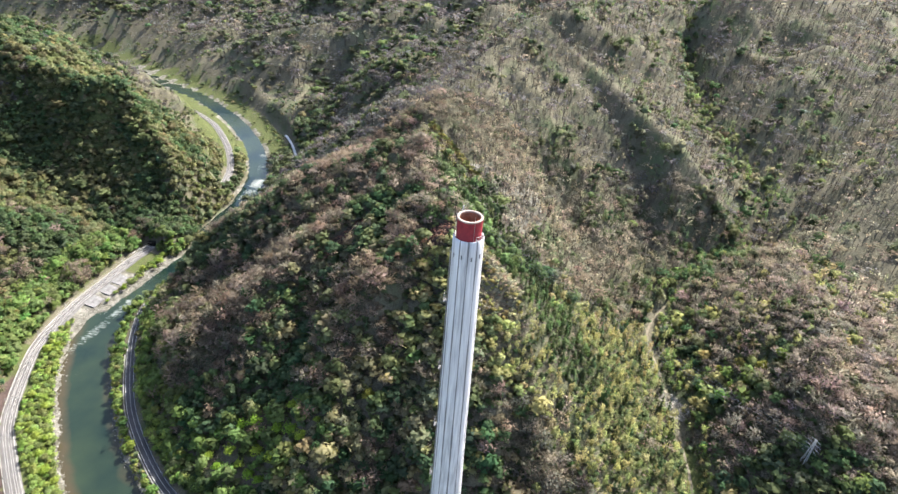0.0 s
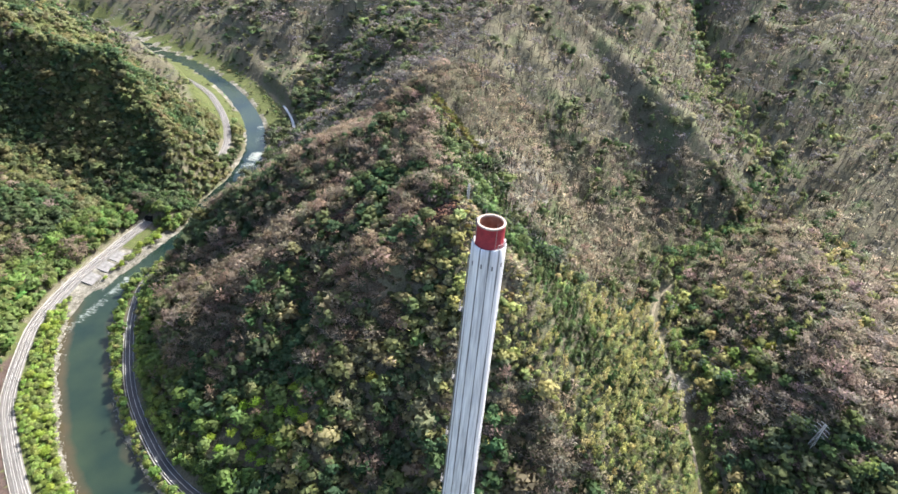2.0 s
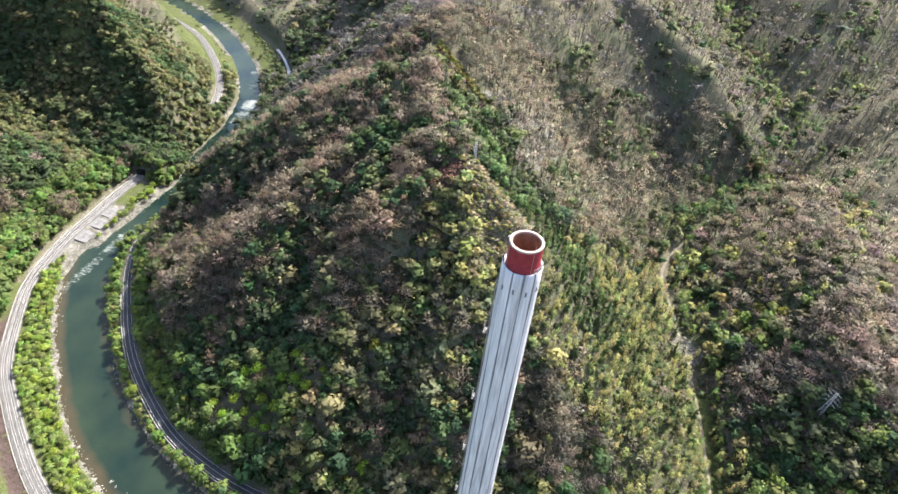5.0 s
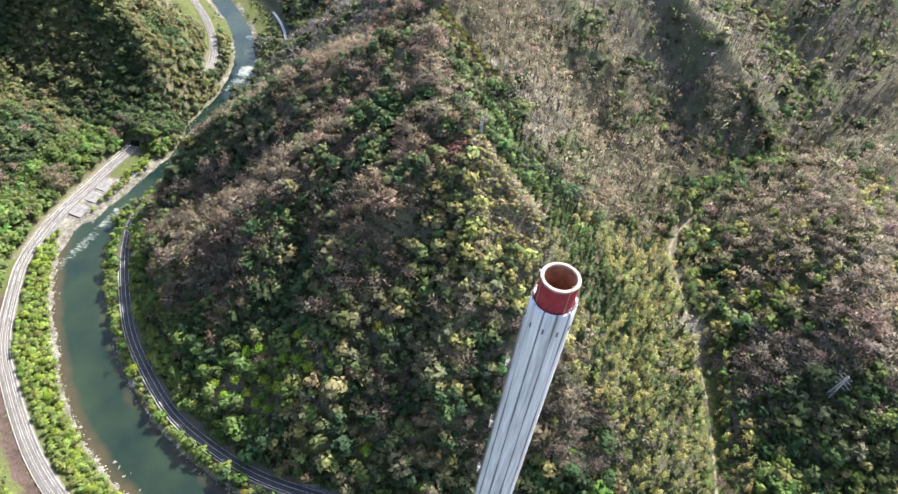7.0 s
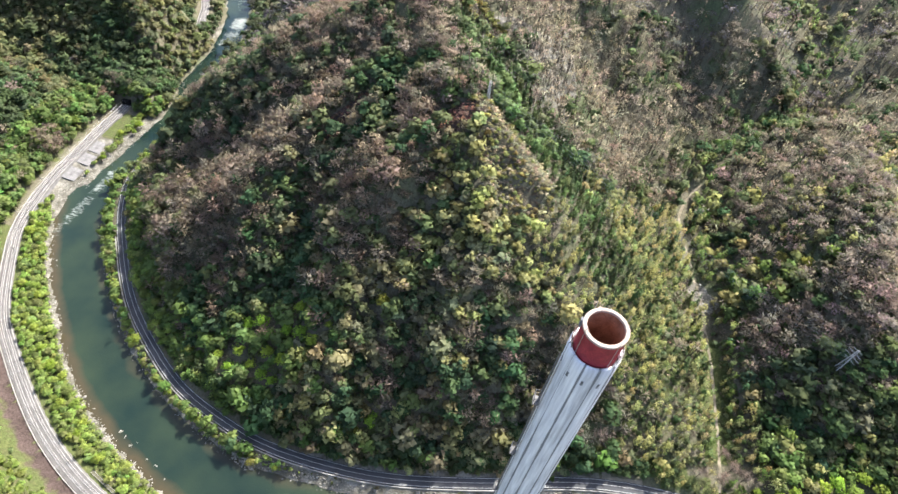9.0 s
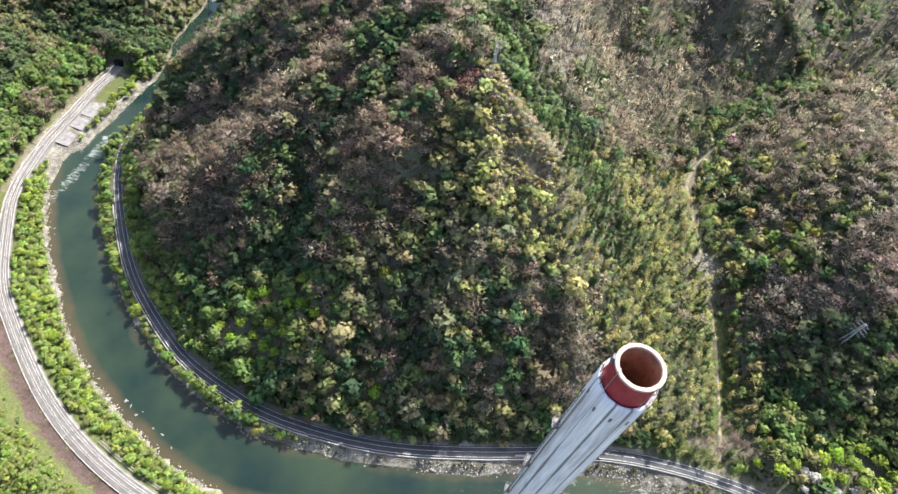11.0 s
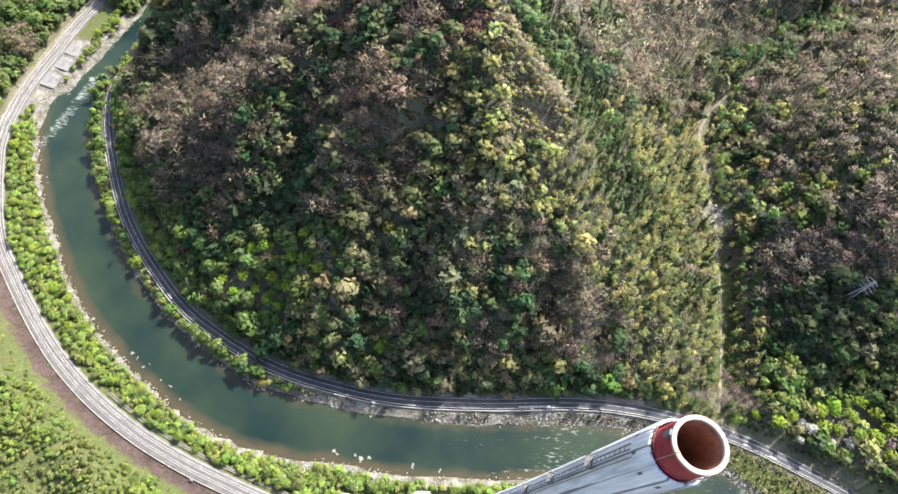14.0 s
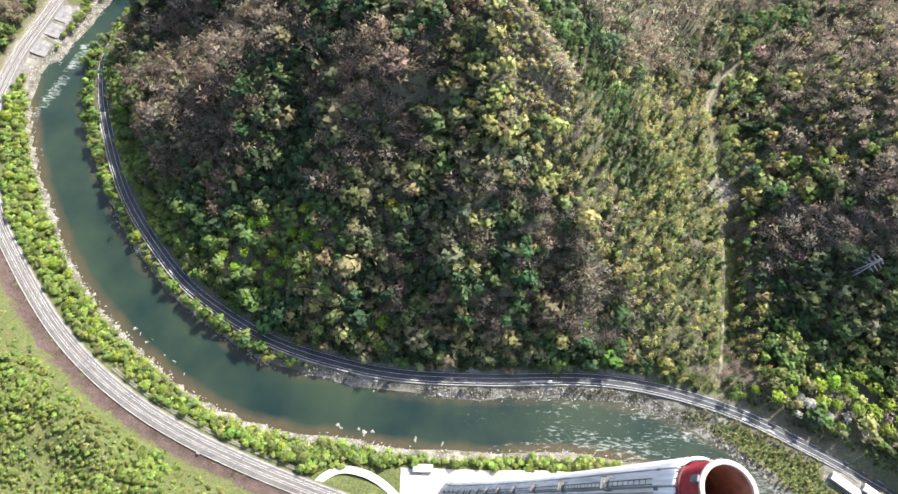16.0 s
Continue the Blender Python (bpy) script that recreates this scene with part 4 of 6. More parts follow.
    m = u < 0.25 + 0.65 * west
    colb[m] = mixed(int(m.sum()), RUST, 0.05, 0.75, 1.2)
    m = (u > 0.75) & (front[c] + west > 0.5)
    colb[m] = mixed(int(m.sum()), PINK, 0.05, 0.8, 1.15)
    # twigs across the valley lightened to make up for dim light there
    m = across[c] > 0.5
    colb[m] = mixed(int(m.sum()), (0.300, 0.252, 0.205), 0.06, 0.75, 1.15)
    # far twigs tinted purple grey to stand in for distance haze
    hazed = (y[c] > 640 + 60 * fbm(x[c], y[c], 80, 3, 88)) & (rng.uniform(0, 1, nc) < 0.8)
    colb[hazed] = mixed(int(hazed.sum()), (0.150, 0.140, 0.138), 0.05, 0.70, 1.3)
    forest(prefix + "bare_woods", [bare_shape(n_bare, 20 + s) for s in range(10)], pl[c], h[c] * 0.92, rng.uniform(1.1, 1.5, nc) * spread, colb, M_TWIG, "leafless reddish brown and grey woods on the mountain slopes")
    na = int(a.sum())
    shapes_c = [conifer_shape(max(9, n_leaf // 3), 40 + s) for s in range(4)]
    forest(prefix + "conifers", shapes_c, pl[a], h[a] * 1.1, rng.uniform(0.8, 1.1, na), mixed(na, (0.105, 0.140, 0.062), 0.08, 0.75, 1.25), M_LEAF, "dark green conifers among the bare woods")


x, y = scatter(-560, 430, 130, 650, 6.4)
plant("near_", x, y, 100, 116, 15.2, 1.15)
x, y = scatter(-760, -405, 330, 830, 6.8)
plant("bank_hill_", x, y, 44, 40, 12.5)
x, y = scatter(-500, -392, 765, 930, 5.0)
plant("spur_", x, y, 40, 34, 11.0)
x, y = scatter(-445, -335, 598, 800, 4.6)
plant("bank_", x, y, 40, 34, 9.5)
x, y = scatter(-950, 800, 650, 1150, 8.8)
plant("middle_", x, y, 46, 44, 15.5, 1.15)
x, y = scatter(430, 830, 180, 650, 8.0)
plant("east_", x, y, 46, 40, 15.0)
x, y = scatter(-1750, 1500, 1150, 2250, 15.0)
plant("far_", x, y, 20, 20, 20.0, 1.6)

# dark trees close above the road under the front slope
# added to shade the road; leaf colour darkened for the slope foot's shade
x, y = scatter(-205, 150, 200, 300, 4.6)
dd, kd = dist_to(x, y, ROAD)
m = (side_of(x, y, ROAD, kd) < 0) & (dd > 8.5) & (dd < 19)
x, y = x[m], y[m]
forest("roadside_woods", [leafy_shape(70, 480 + s, lumps=6) for s in range(6)], np.column_stack([x, y, ground(x, y)]), rng.uniform(6.5, 11.0, len(x)), rng.uniform(1.1, 1.5, len(x)), mixed(len(x), (0.072, 0.104, 0.046), 0.08, 0.75, 1.3), M_LEAF, "green trees leaning over the road, leaves darkened for the slope's shade")

# large spring green crowns along the inner bank and the road
x, y = scatter(-400, -195, 235, 640, 5.4)
dd, kd = dist_to(x, y, ROAD)
dr, k = dist_to(x, y, RIVER)
hill = side_of(x, y, ROAD, kd) < 0
m = (dr > half_width(k) + 4.5) & (x > RIVER[k, 0]) & (dd > np.where(y > 468, 3.8, np.where(hill, 8.0, 9.0))) & (dd < np.where(hill, 22, 30)) & (rng.uniform(0, 1, len(x)) < np.where(hill, 0.8, 0.55))
x, y = x[m], y[m]
colr = mixed(len(x), (0.215, 0.285, 0.072), 0.08, 0.75, 1.25)
u = rng.uniform(0, 1, len(x))
colr[u < 0.35] = mixed(int((u < 0.35).sum()), (0.165, 0.200, 0.080), 0.08, 0.75, 1.2)
forest("inner_bank_trees", [leafy_shape(110, 490 + s, lumps=7) for s in range(6)], np.column_stack([x, y, ground(x, y)]), rng.uniform(8.0, 13.0, len(x)), rng.uniform(0.95, 1.3, len(x)), colr, M_LEAF, "large spring green trees along the inner bank and the road")

# undergrowth below the trees of the front slopes
x, y = scatter(-270, 380, 205, 470, 4.4)
m = woods(x, y)
x, y = x[m], y[m]
brush = rng.uniform(0, 1, len(x)) + 0.5 * fbm(x, y, 30, 3, 17) < 0.45
forest("green_undergrowth", [leafy_shape(14, 420 + s, lumps=3) for s in range(6)], np.column_stack([x, y, ground(x, y)])[~brush], rng.uniform(2.2, 5.5, int((~brush).sum())), rng.uniform(1.4, 2.2, int((~brush).sum())), mixed(int((~brush).sum()), (0.100, 0.132, 0.058), 0.08, 0.65, 1.3), M_LEAF, "low olive green undergrowth between the trees", "undergrowth")
forest("bare_undergrowth", [bare_shape(22, 440 + s, dense=1.3) for s in range(6)], np.column_stack([x, y, ground(x, y)])[brush], rng.uniform(2.5, 6.0, int(brush.sum())), rng.uniform(1.4, 2.2, int(brush.sum())), mixed(int(brush.sum()), (0.205, 0.172, 0.128), 0.07, 0.65, 1.25), M_TWIG, "leafless brown undergrowth between the trees", "undergrowth")

# undergrowth of the meadow slope, the felled strips and the track side
shrub = [leafy_shape(32, 300 + s, lumps=4) for s in range(6)]
x, y = scatter(-480, 120, -30, 330, 3.5)
dl, k = dist_to(x, y, RAIL)
big = fbm(x, y, 34, 3, 61)
m = (((x - RAIL[k, 0]) * tang[k, 1] - (y - RAIL[k, 1]) * tang[k, 0]) > 0) & (dl > 18.5) & (dl < 105 + 45 * fbm(x, y, 40, 3, 97)) & (big + rng.uniform(-0.5, 0.5, len(x)) > -0.55)
x, y, big = x[m], y[m], big[m]
colr = mixed(len(x), (0.165, 0.215, 0.056), 0.07, 0.7, 1.3)
pale = rng.uniform(0, 1, len(x)) + big < 0.22
colr[pale] = mixed(int(pale.sum()), (0.195, 0.222, 0.082), 0.07, 0.75, 1.2)
forest("meadow_shrubs", shrub, np.column_stack([x, y, ground(x, y)]), rng.uniform(1.8, 4.0, len(x)) + 3.6 * np.clip(big + rng.uniform(-0.15, 0.35, len(x)), 0, 1), rng.uniform(1.5, 2.5, len(x)), colr, M_LEAF, "low green shrubs on the meadow slope above the railway", "shrubs")
x, y = scatter(-120, 80, 340, 585, 2.0)
m = np.zeros(len(x), bool)
for a, b, r in CUTS:
    m |= seg_dist(x, y, a, b) < r + 1
x, y = x[m], y[m]
place = np.column_stack([x, y, ground(x, y) - 0.3])
u = rng.uniform(0, 1, len(x)) + 0.9 * fbm(x, y, 14, 3, 23)
rim = np.minimum(seg_dist(x, y, (14, 406), (36, 388)), seg_dist(x, y, (36, 388), (58, 374))) < 3.2
u = np.where(rim, 0.1, u)
spine = np.minimum(seg_dist(x, y, (-28, 561), (-8, 547)), seg_dist(x, y, (-8, 547), (16, 521)))
u = np.where(spine < 4.0, 0.9, np.where(spine < 15, 0.55, u))
red = (seg_dist(x, y, (-20, 400), (-7, 403)) < 8) | (seg_dist(x, y, (-111, 426), (-85, 443)) < 8) & (u > 0.35)
sort = np.where(red, 3, np.where(u < 0.42, 0, np.where(u < 0.72, 1, 2)))
for k, (name, label, shapes, colour, leaf, lo, hi) in enumerate((
        ("felled_brush", "pale felled brush lying on the cleared strip", [bare_shape(40, 340 + s, dense=1.9) for s in range(4)], (0.46, 0.41, 0.27), M_TWIG, 1.4, 4.2),
        ("clearing_shrubs", "low yellow green shrubs on the cleared strip", shrub, (0.270, 0.262, 0.092), M_LEAF, 1.4, 4.2),
        ("dark_scrub", "dark brown scrub on the cleared strip", [bare_shape(30, 350 + s, dense=1.2) for s in range(4)], (0.115, 0.088, 0.062), M_TWIG, 1.5, 3.8),
        ("red_scrub", "reddish brown scrub at the top of the cleared strip", [bare_shape(34, 360 + s, dense=1.8) for s in range(4)], (0.33, 0.185, 0.135), M_TWIG, 1.2, 3.2))):
    m = sort == k
    q = int(m.sum())
    forest(name, shapes, place[m], rng.uniform(lo, hi, q), rng.uniform(1.4, 2.4, q), mixed(q, colour, 0.09, 0.6, 1.3), leaf, label, "brush")
x, y = scatter(180, 350, 110, 210, 2.6)
dr, k = dist_to(x, y, RIVER)
m = (dr > half_width(k) + 4) & (dist_to(x, y, ROAD)[0] > 7) & (dr < 60) & (y < np.interp(x, ROAD[::-1, 0][ROAD[::-1, 0].argsort()], ROAD[::-1, 1][ROAD[::-1, 0].argsort()])) & (seg_dist(x, y, (284, 146), (316, 128)) > 9)
x, y = x[m], y[m]
forest("bank_shrubs", shrub, np.column_stack([x, y, ground(x, y)]), rng.uniform(1.2, 3.4, len(x)), rng.uniform(1.0, 1.6, len(x)), mixed(len(x), (0.185, 0.195, 0.072), 0.10, 0.6, 1.3), M_LEAF, "olive shrubs and grass tufts on the river bank", "shrubs")

x, y = scatter(218, 350, 130, 225, 2.8)
dd, k = dist_to(x, y, ROAD)
t_road = np.gradient(ROAD[:, :2], axis=0)
m = (((x - ROAD[k, 0]) * t_road[k, 1] - (y - ROAD[k, 1]) * t_road[k, 0]) < 0) & (dd > 9) & (dd < 22)
x, y = x[m], y[m]
forest("roadside_shrubs", shrub, np.column_stack([x, y, ground(x, y)]), rng.uniform(1.5, 4.5, len(x)), rng.uniform(1.0, 1.5, len(x)), mixed(len(x), (0.085, 0.125, 0.036), 0.12, 0.6, 1.3), M_LEAF, "dense green shrubs on the slope above the road", "shrubs")

x, y = scatter(-150, 190, 160, 222, 2.8)
dr, k = dist_to(x, y, RIVER)
dd, kd = dist_to(x, y, ROAD)
m = (((x - ROAD[kd, 0]) * t_road[kd, 1] - (y - ROAD[kd, 1]) * t_road[kd, 0]) > 0) & (dd > 6.8) & (dr > half_width(k) + 3.5) & (fbm(x, y, 14, 3, 87) + rng.uniform(-0.3, 0.3, len(x)) > 0.02)
x, y = x[m], y[m]
forest("shore_shrubs", shrub, np.column_stack([x, y, ground(x, y)]), rng.uniform(1.0, 3.0, len(x)), rng.uniform(1.0, 1.6, len(x)), mixed(len(x), (0.085, 0.090, 0.040), 0.12, 0.6, 1.3), M_LEAF, "dark shrubs among the rubble below the road", "shrubs")

# single trees: along the river, by the road, and those that stand out on the slopes
def tree_meshes(seed, colour, bare=False):
    tris, kinds, puffs = bare_shape(330, seed) if bare else leafy_shape(360, seed, lumps=9)
    out = []
    for want, material in ((0, M_TWIG if bare else M_LEAF), (1, M_BARK)):
        t = tris[kinds == want].reshape(-1, 3)
        me = mesh_from("crown" if want == 0 else "trunk", t, np.arange(len(t)).reshape(-1, 3), [material])
        if want == 0:
            r = np.random.default_rng(seed)
            cc = np.ones((len(t), 4), np.float32)
            cc[:, :3] = np.repeat(np.clip(np.array(colour) * r.uniform(0.8, 1.2, (len(t) // 3, 1)), 0, 0.8), 3, axis=0)
            ca = me.attributes.new("tint", "FLOAT_COLOR", "POINT")
            ca.data.foreach_set("color", cc.ravel())
            ca = me.attributes.new("puff", "FLOAT_VECTOR", "POINT")
            ca.data.foreach_set("vector", np.repeat(puffs[kinds == 0], 3, axis=0).astype(np.float32).ravel())
        out.append(me)
    return out


KINDS = {
    "bright": ("bright spring green broadleaf tree on the river bank", [tree_meshes(500 + k, c) for k, c in enumerate(((0.22, 0.30, 0.045), (0.265, 0.325, 0.06), (0.18, 0.25, 0.048)))], "riverside trees"),
    "olive": ("olive green broadleaf tree beside the river", [tree_meshes(520 + k, c) for k, c in enumerate(((0.15, 0.18, 0.055), (0.17, 0.185, 0.068), (0.12, 0.15, 0.05)))], "riverside trees"),
    "lime": ("lime green tree in fresh leaf on the hillside", [tree_meshes(540 + k, c) for k, c in enumerate(((0.22, 0.36, 0.045), (0.29, 0.38, 0.055)))], "bright hillside trees"),
    "yellow": ("yellow green tree in flower on the hillside", [tree_meshes(560 + k, c) for k, c in enumerate(((0.215, 0.215, 0.04), (0.195, 0.185, 0.05)))], "bright hillside trees"),
    "blossom": ("white blossoming fruit tree beside the road", [tree_meshes(580, (0.50, 0.49, 0.46))], "blossoming trees"),
    "bare": ("large leafless reddish grey tree above the road", [tree_meshes(600, (0.23, 0.17, 0.145), True), tree_meshes(601, (0.21, 0.165, 0.14), True)], "bare single trees"),
}
count = 0


def single_tree(kind, x, y, height, width):
    global count
    label, meshes, group = KINDS[kind]
    crown, trunk = meshes[count % len(meshes)]
    root = new("tree")
    root.location = (x, y, float(ground(np.array([x]), np.array([y]))[0]))
    root.rotation_euler = (0, 0, count * 2.399)
    root.scale = (height * width, height * width, height)
    for nm, me in (("crown", crown), ("trunk", trunk)):
        ob = new(nm, me)
        ob.parent = root
    count += 1
    return tagged(root, label, "tree", group)


for kind_, spots in SPOTS:
    for x_, y_, h_ in spots:
        single_tree(kind_, x_, y_, h_, 1.5 if kind_ != "bare" else 1.3)
# belt between railway and river: a closed thicket with taller single trees
x, y = scatter(-460, 140, 110, 600, 3.4)
dr, k = dist_to(x, y, RIVER)
nrm = frame_of(RIVER)
out_ = ((x - RIVER[k, 0]) * nrm[k, 0] + (y - RIVER[k, 1]) * nrm[k, 1]) < 0
dl, k2 = dist_to(x, y, RAIL)
inside = ((x - RAIL[k2, 0]) * tang[k2, 1] - (y - RAIL[k2, 1]) * tang[k2, 0]) < 0
m = out_ & inside & (dr > half_width(k) + np.where(x > -110, 4.6, 3.8)) & (dl > np.where((x > -268) & (x < -97), 11.2, 9.5)) & (seg_dist(x, y, (-92, 122), (-60, 128)) > 7) & ~((x > -45) & (y < 137)) & ~((x > -75) & (y < 133)) & ~((y > 455) & (dl < 24)) & ~((y > 440) & (dr < half_width(k) + np.where(y > 555, 13, 9)))
x, y = x[m], y[m]
tall = np.where(x > -160, rng.uniform(3.6, 8.0, len(x)), rng.uniform(3.0, 7.5, len(x)))
colr = mixed(len(x), (0.225, 0.300, 0.075), 0.07, 0.75, 1.2)
u = rng.uniform(0, 1, len(x))
colr[u < 0.35] = mixed(int((u < 0.35).sum()), (0.200, 0.250, 0.085), 0.07, 0.75, 1.2)
forest("riverside_thicket", [leafy_shape(80, 320 + s_, lumps=5) for s_ in range(6)], np.column_stack([x, y, ground(x, y)]), tall, rng.uniform(1.25, 1.9, len(x)), colr, M_LEAF, "dense spring green thicket between railway and river", "thicket")
nrm = frame_of(RIVER)
for i, p in enumerate(RIVER):
    if not (p[1] < 620 and p[0] < 135):
        continue
    hwi = float(half_width(np.array([i]))[0])
    for _ in range(3):
        q = rng.uniform(hwi + 6.5, hwi + 40)
        c = p - nrm[i] * q + rng.normal(0, 2, 2)
        cxa, cya = np.array([c[0]]), np.array([c[1]])
        dl = float(dist_to(cxa, cya, RAIL)[0][0])
        dr = float(dist_to(cxa, cya, RIVER)[0][0])
        kr = int(dist_to(cxa, cya, RAIL)[1][0])
        beyond = (c[0] - RAIL[kr, 0]) * tang[kr, 1] - (c[1] - RAIL[kr, 1]) * tang[kr, 0] > 0
        if beyond or dl < 12.5 or dr < hwi + 6 or (c[0] > -100 and c[1] < 135.5) or (c[1] > 445 and dl < 26) or seg_dist(c[0], c[1], (-90, 124), (-62, 127)) < 9 or (c[0] > -75 and c[0] < -30 and c[1] < 140):
            continue
        hh = rng.uniform(6, 11) if c[0] < -90 else rng.uniform(4.5, 8)
        single_tree("bright" if rng.uniform() < 0.55 else "olive", float(c[0]), float(c[1]), float(hh), float(rng.uniform(1.2, 1.6)))
x, y = scatter(-420, -110, 190, 600, 3.4)
dr, k = dist_to(x, y, RIVER)
inn = ((x - RIVER[k, 0]) * nrm[k, 0] + (y - RIVER[k, 1]) * nrm[k, 1]) > 0
dd, k2 = dist_to(x, y, ROAD)
tr_ = np.gradient(ROAD[:, :2], axis=0)
low = ((x - ROAD[k2, 0]) * tr_[k2, 1] - (y - ROAD[k2, 1]) * tr_[k2, 0]) > 0
m = inn & low & (dr > half_width(k) + 2.5) & (dd > 7.5) & (fbm(x, y, 25, 3, 19) + 0.0016 * (y - 260) > -0.34) & (np.hypot(x + 153, y - 206) > 8)
x, y = x[m], y[m]
forest("inner_bank_thicket", [leafy_shape(80, 330 + s_, lumps=5) for s_ in range(6)], np.column_stack([x, y, ground(x, y)]), rng.uniform(2.2, 6.0, len(x)), rng.uniform(1.0, 1.5, len(x)), mixed(len(x), (0.260, 0.330, 0.095), 0.08, 0.7, 1.25), M_LEAF, "green thicket between the road and the river", "thicket")
# strip between river and road
for i, p in enumerate(RIVER):
    if not (p[1] < 640 and p[0] < -120):
        continue
    hwi = float(half_width(np.array([i]))[0])
    for _ in range(2):
        c = p + nrm[i] * rng.uniform(hwi + 4, hwi + 26) + rng.normal(0, 1.5, 2)
        cxa, cya = np.array([c[0]]), np.array([c[1]])
        if float(dist_to(cxa, cya, ROAD)[0][0]) < 8 or float(dist_to(cxa, cya, RIVER)[0][0]) < hwi + 3.5:
            continue
        inner = float(dist_to(cxa, cya, ROAD)[0][0]) + float(dist_to(cxa, cya, RIVER)[0][0]) < 46
        if inner:
            single_tree("olive" if rng.uniform() < 0.3 else "bright", float(c[0]), float(c[1]), float(rng.uniform(4, 8)), float(rng.uniform(1.0, 1.3)))

# ---- boulders ----
def boulder_mesh(seed):
    r = random.Random(seed)
    bm = bmesh.new()
    bmesh.ops.create_icosphere(bm, subdivisions=2, radius=0.5)
    for v in bm.verts:
        n = noise.noise(v.co * 2.3 + Vector((seed * 7.1, 0, 0)))
        v.co *= 1 + 0.75 * n
        v.co.z *= 0.7
        v.co.x *= 1.25
        v.co.z = max(v.co.z, -0.22)
    me = bpy.data.meshes.new("boulder")
    bm.to_mesh(me)
    bm.free()
    me.materials.append(M_ROCK)
    return me


ROCKS = [boulder_mesh(k) for k in range(6)]


def boulder(x, y, size, yaw, water=False):
    ob = new("boulder", ROCKS[int(yaw * 100) % 6])
    z = float(ground(np.array([x]), np.array([y]))[0])
    ob.location = (x, y, max(z, -0.3) + (0.02 if water else 0.08) * size)
    ob.rotation_euler, ob.scale = (0, 0, yaw), (size, size * 0.8, size * 0.75)
    return tagged(ob, "pale grey limestone boulder in the river shallows" if water else "pale limestone boulder on the river bank", "boulder", "boulders of the river bank")


for i, p in enumerate(RIVER):
    if not (p[1] < 640 and p[0] < 230):
        continue
    hwi = float(half_width(np.array([i]))[0])
    for sgn, n_ in ((-1, 1), (1, 1)):
        for k in range(n_):
            q = hwi + rng.uniform(0.5, 6.5)
            c = p + sgn * nrm[i] * q + rng.normal(0, 1.0, 2)
            boulder(float(c[0]), float(c[1]), float(rng.uniform(0.7, 2.0) if rng.uniform() < 0.85 else rng.uniform(2.2, 3.6)), float(rng.uniform(0, 6.28)))
for x_, y_, z_ in ((-252, 222, 3.0), (-247, 218, 2.0), (-240, 212, 2.2), (-236, 214, 1.4), (-224, 203, 2.0), (-216, 199, 2.2), (-206, 190, 1.8), (-86, 160, 3.2), (-83, 158, 2.2), (-66, 156, 4.2), (-60, 157, 3.0), (-70, 158, 2.8), (-28, 153, 3.0), (-8, 151, 2.4), (-380, 378, 2.0), (-377, 372, 1.6)):
    boulder(x_, y_, z_, float(rng.uniform(0, 6.28)), True)

# rubble of the banks, too small to count
def rubble(name, x, y, size, label):
    r = np.random.default_rng(3)
    ico = np.array([(0, 0, 1), (0.894, 0, 0.447), (0.276, 0.851, 0.447), (-0.724, 0.526, 0.447), (-0.724, -0.526, 0.447), (0.276, -0.851, 0.447), (0.724, 0.526, -0.447), (-0.276, 0.851, -0.447), (-0.894, 0, -0.447), (-0.276, -0.851, -0.447), (0.724, -0.526, -0.447)])
    fc = [(0, 1, 2), (0, 2, 3), (0, 3, 4), (0, 4, 5), (0, 5, 1), (1, 6, 2), (2, 7, 3), (3, 8, 4), (4, 9, 5), (5, 10, 1), (6, 7, 2), (7, 8, 3), (8, 9, 4), (9, 10, 5), (10, 6, 1)]
    z = np.maximum(ground(x, y), -0.4)
    vv, ff = [], []
    for i in range(len(x)):
        o = len(vv)
        q = ico * r.uniform(0.65, 1.25, (11, 1)) * size[i] * np.array((1.2, 0.9, 0.7)) * 0.5
        a = r.uniform(0, 6.28)
        c, sn = math.cos(a), math.sin(a)
        vv += [(x[i] + p[0] * c - p[1] * sn, y[i] + p[0] * sn + p[1] * c, z[i] + p[2] + 0.1) for p in q]
        ff += [tuple(k + o for k in f) for f in fc]
    return tagged(new(name, mesh_from(name, vv, ff, [M_ROCK])), label, "rubble", kind="stuff")


x, y = scatter(-440, 260, 120, 780, 1.9)
dr, k = dist_to(x, y, RIVER)
q = dr - half_width(k)
side_in = ((x - RIVER[k, 0]) * nrm[k, 0] + (y - RIVER[k, 1]) * nrm[k, 1]) > 0
lim = np.where(side_in, np.where((x > -168) & (x < 215), 11.0, 4.5), np.where(x > -110, 7.5, np.where((y > 425) & (y < 640), 15.0, np.where(y > 640, 7.0, 4.0))))
m = (q > -1.5) & (q < lim) & (dist_to(x, y, ROAD)[0] > 6.5) & (dist_to(x, y, RAIL)[0] > 8) & (fbm(x, y, 16, 3, 8) + rng.uniform(-0.4, 0.4, len(x)) > -0.05)
rubble("bank_rubble", x[m], y[m], rng.uniform(0.5, 1.7, int(m.sum())), "pale grey stone rubble along the river banks")

x, y = scatter(-166, -140, 195, 218, 1.5)
m = (seg_dist(x, y, (-160, 209), (-148, 204)) < 4.5) & (dist_to(x, y, ROAD)[0] > 6.5)
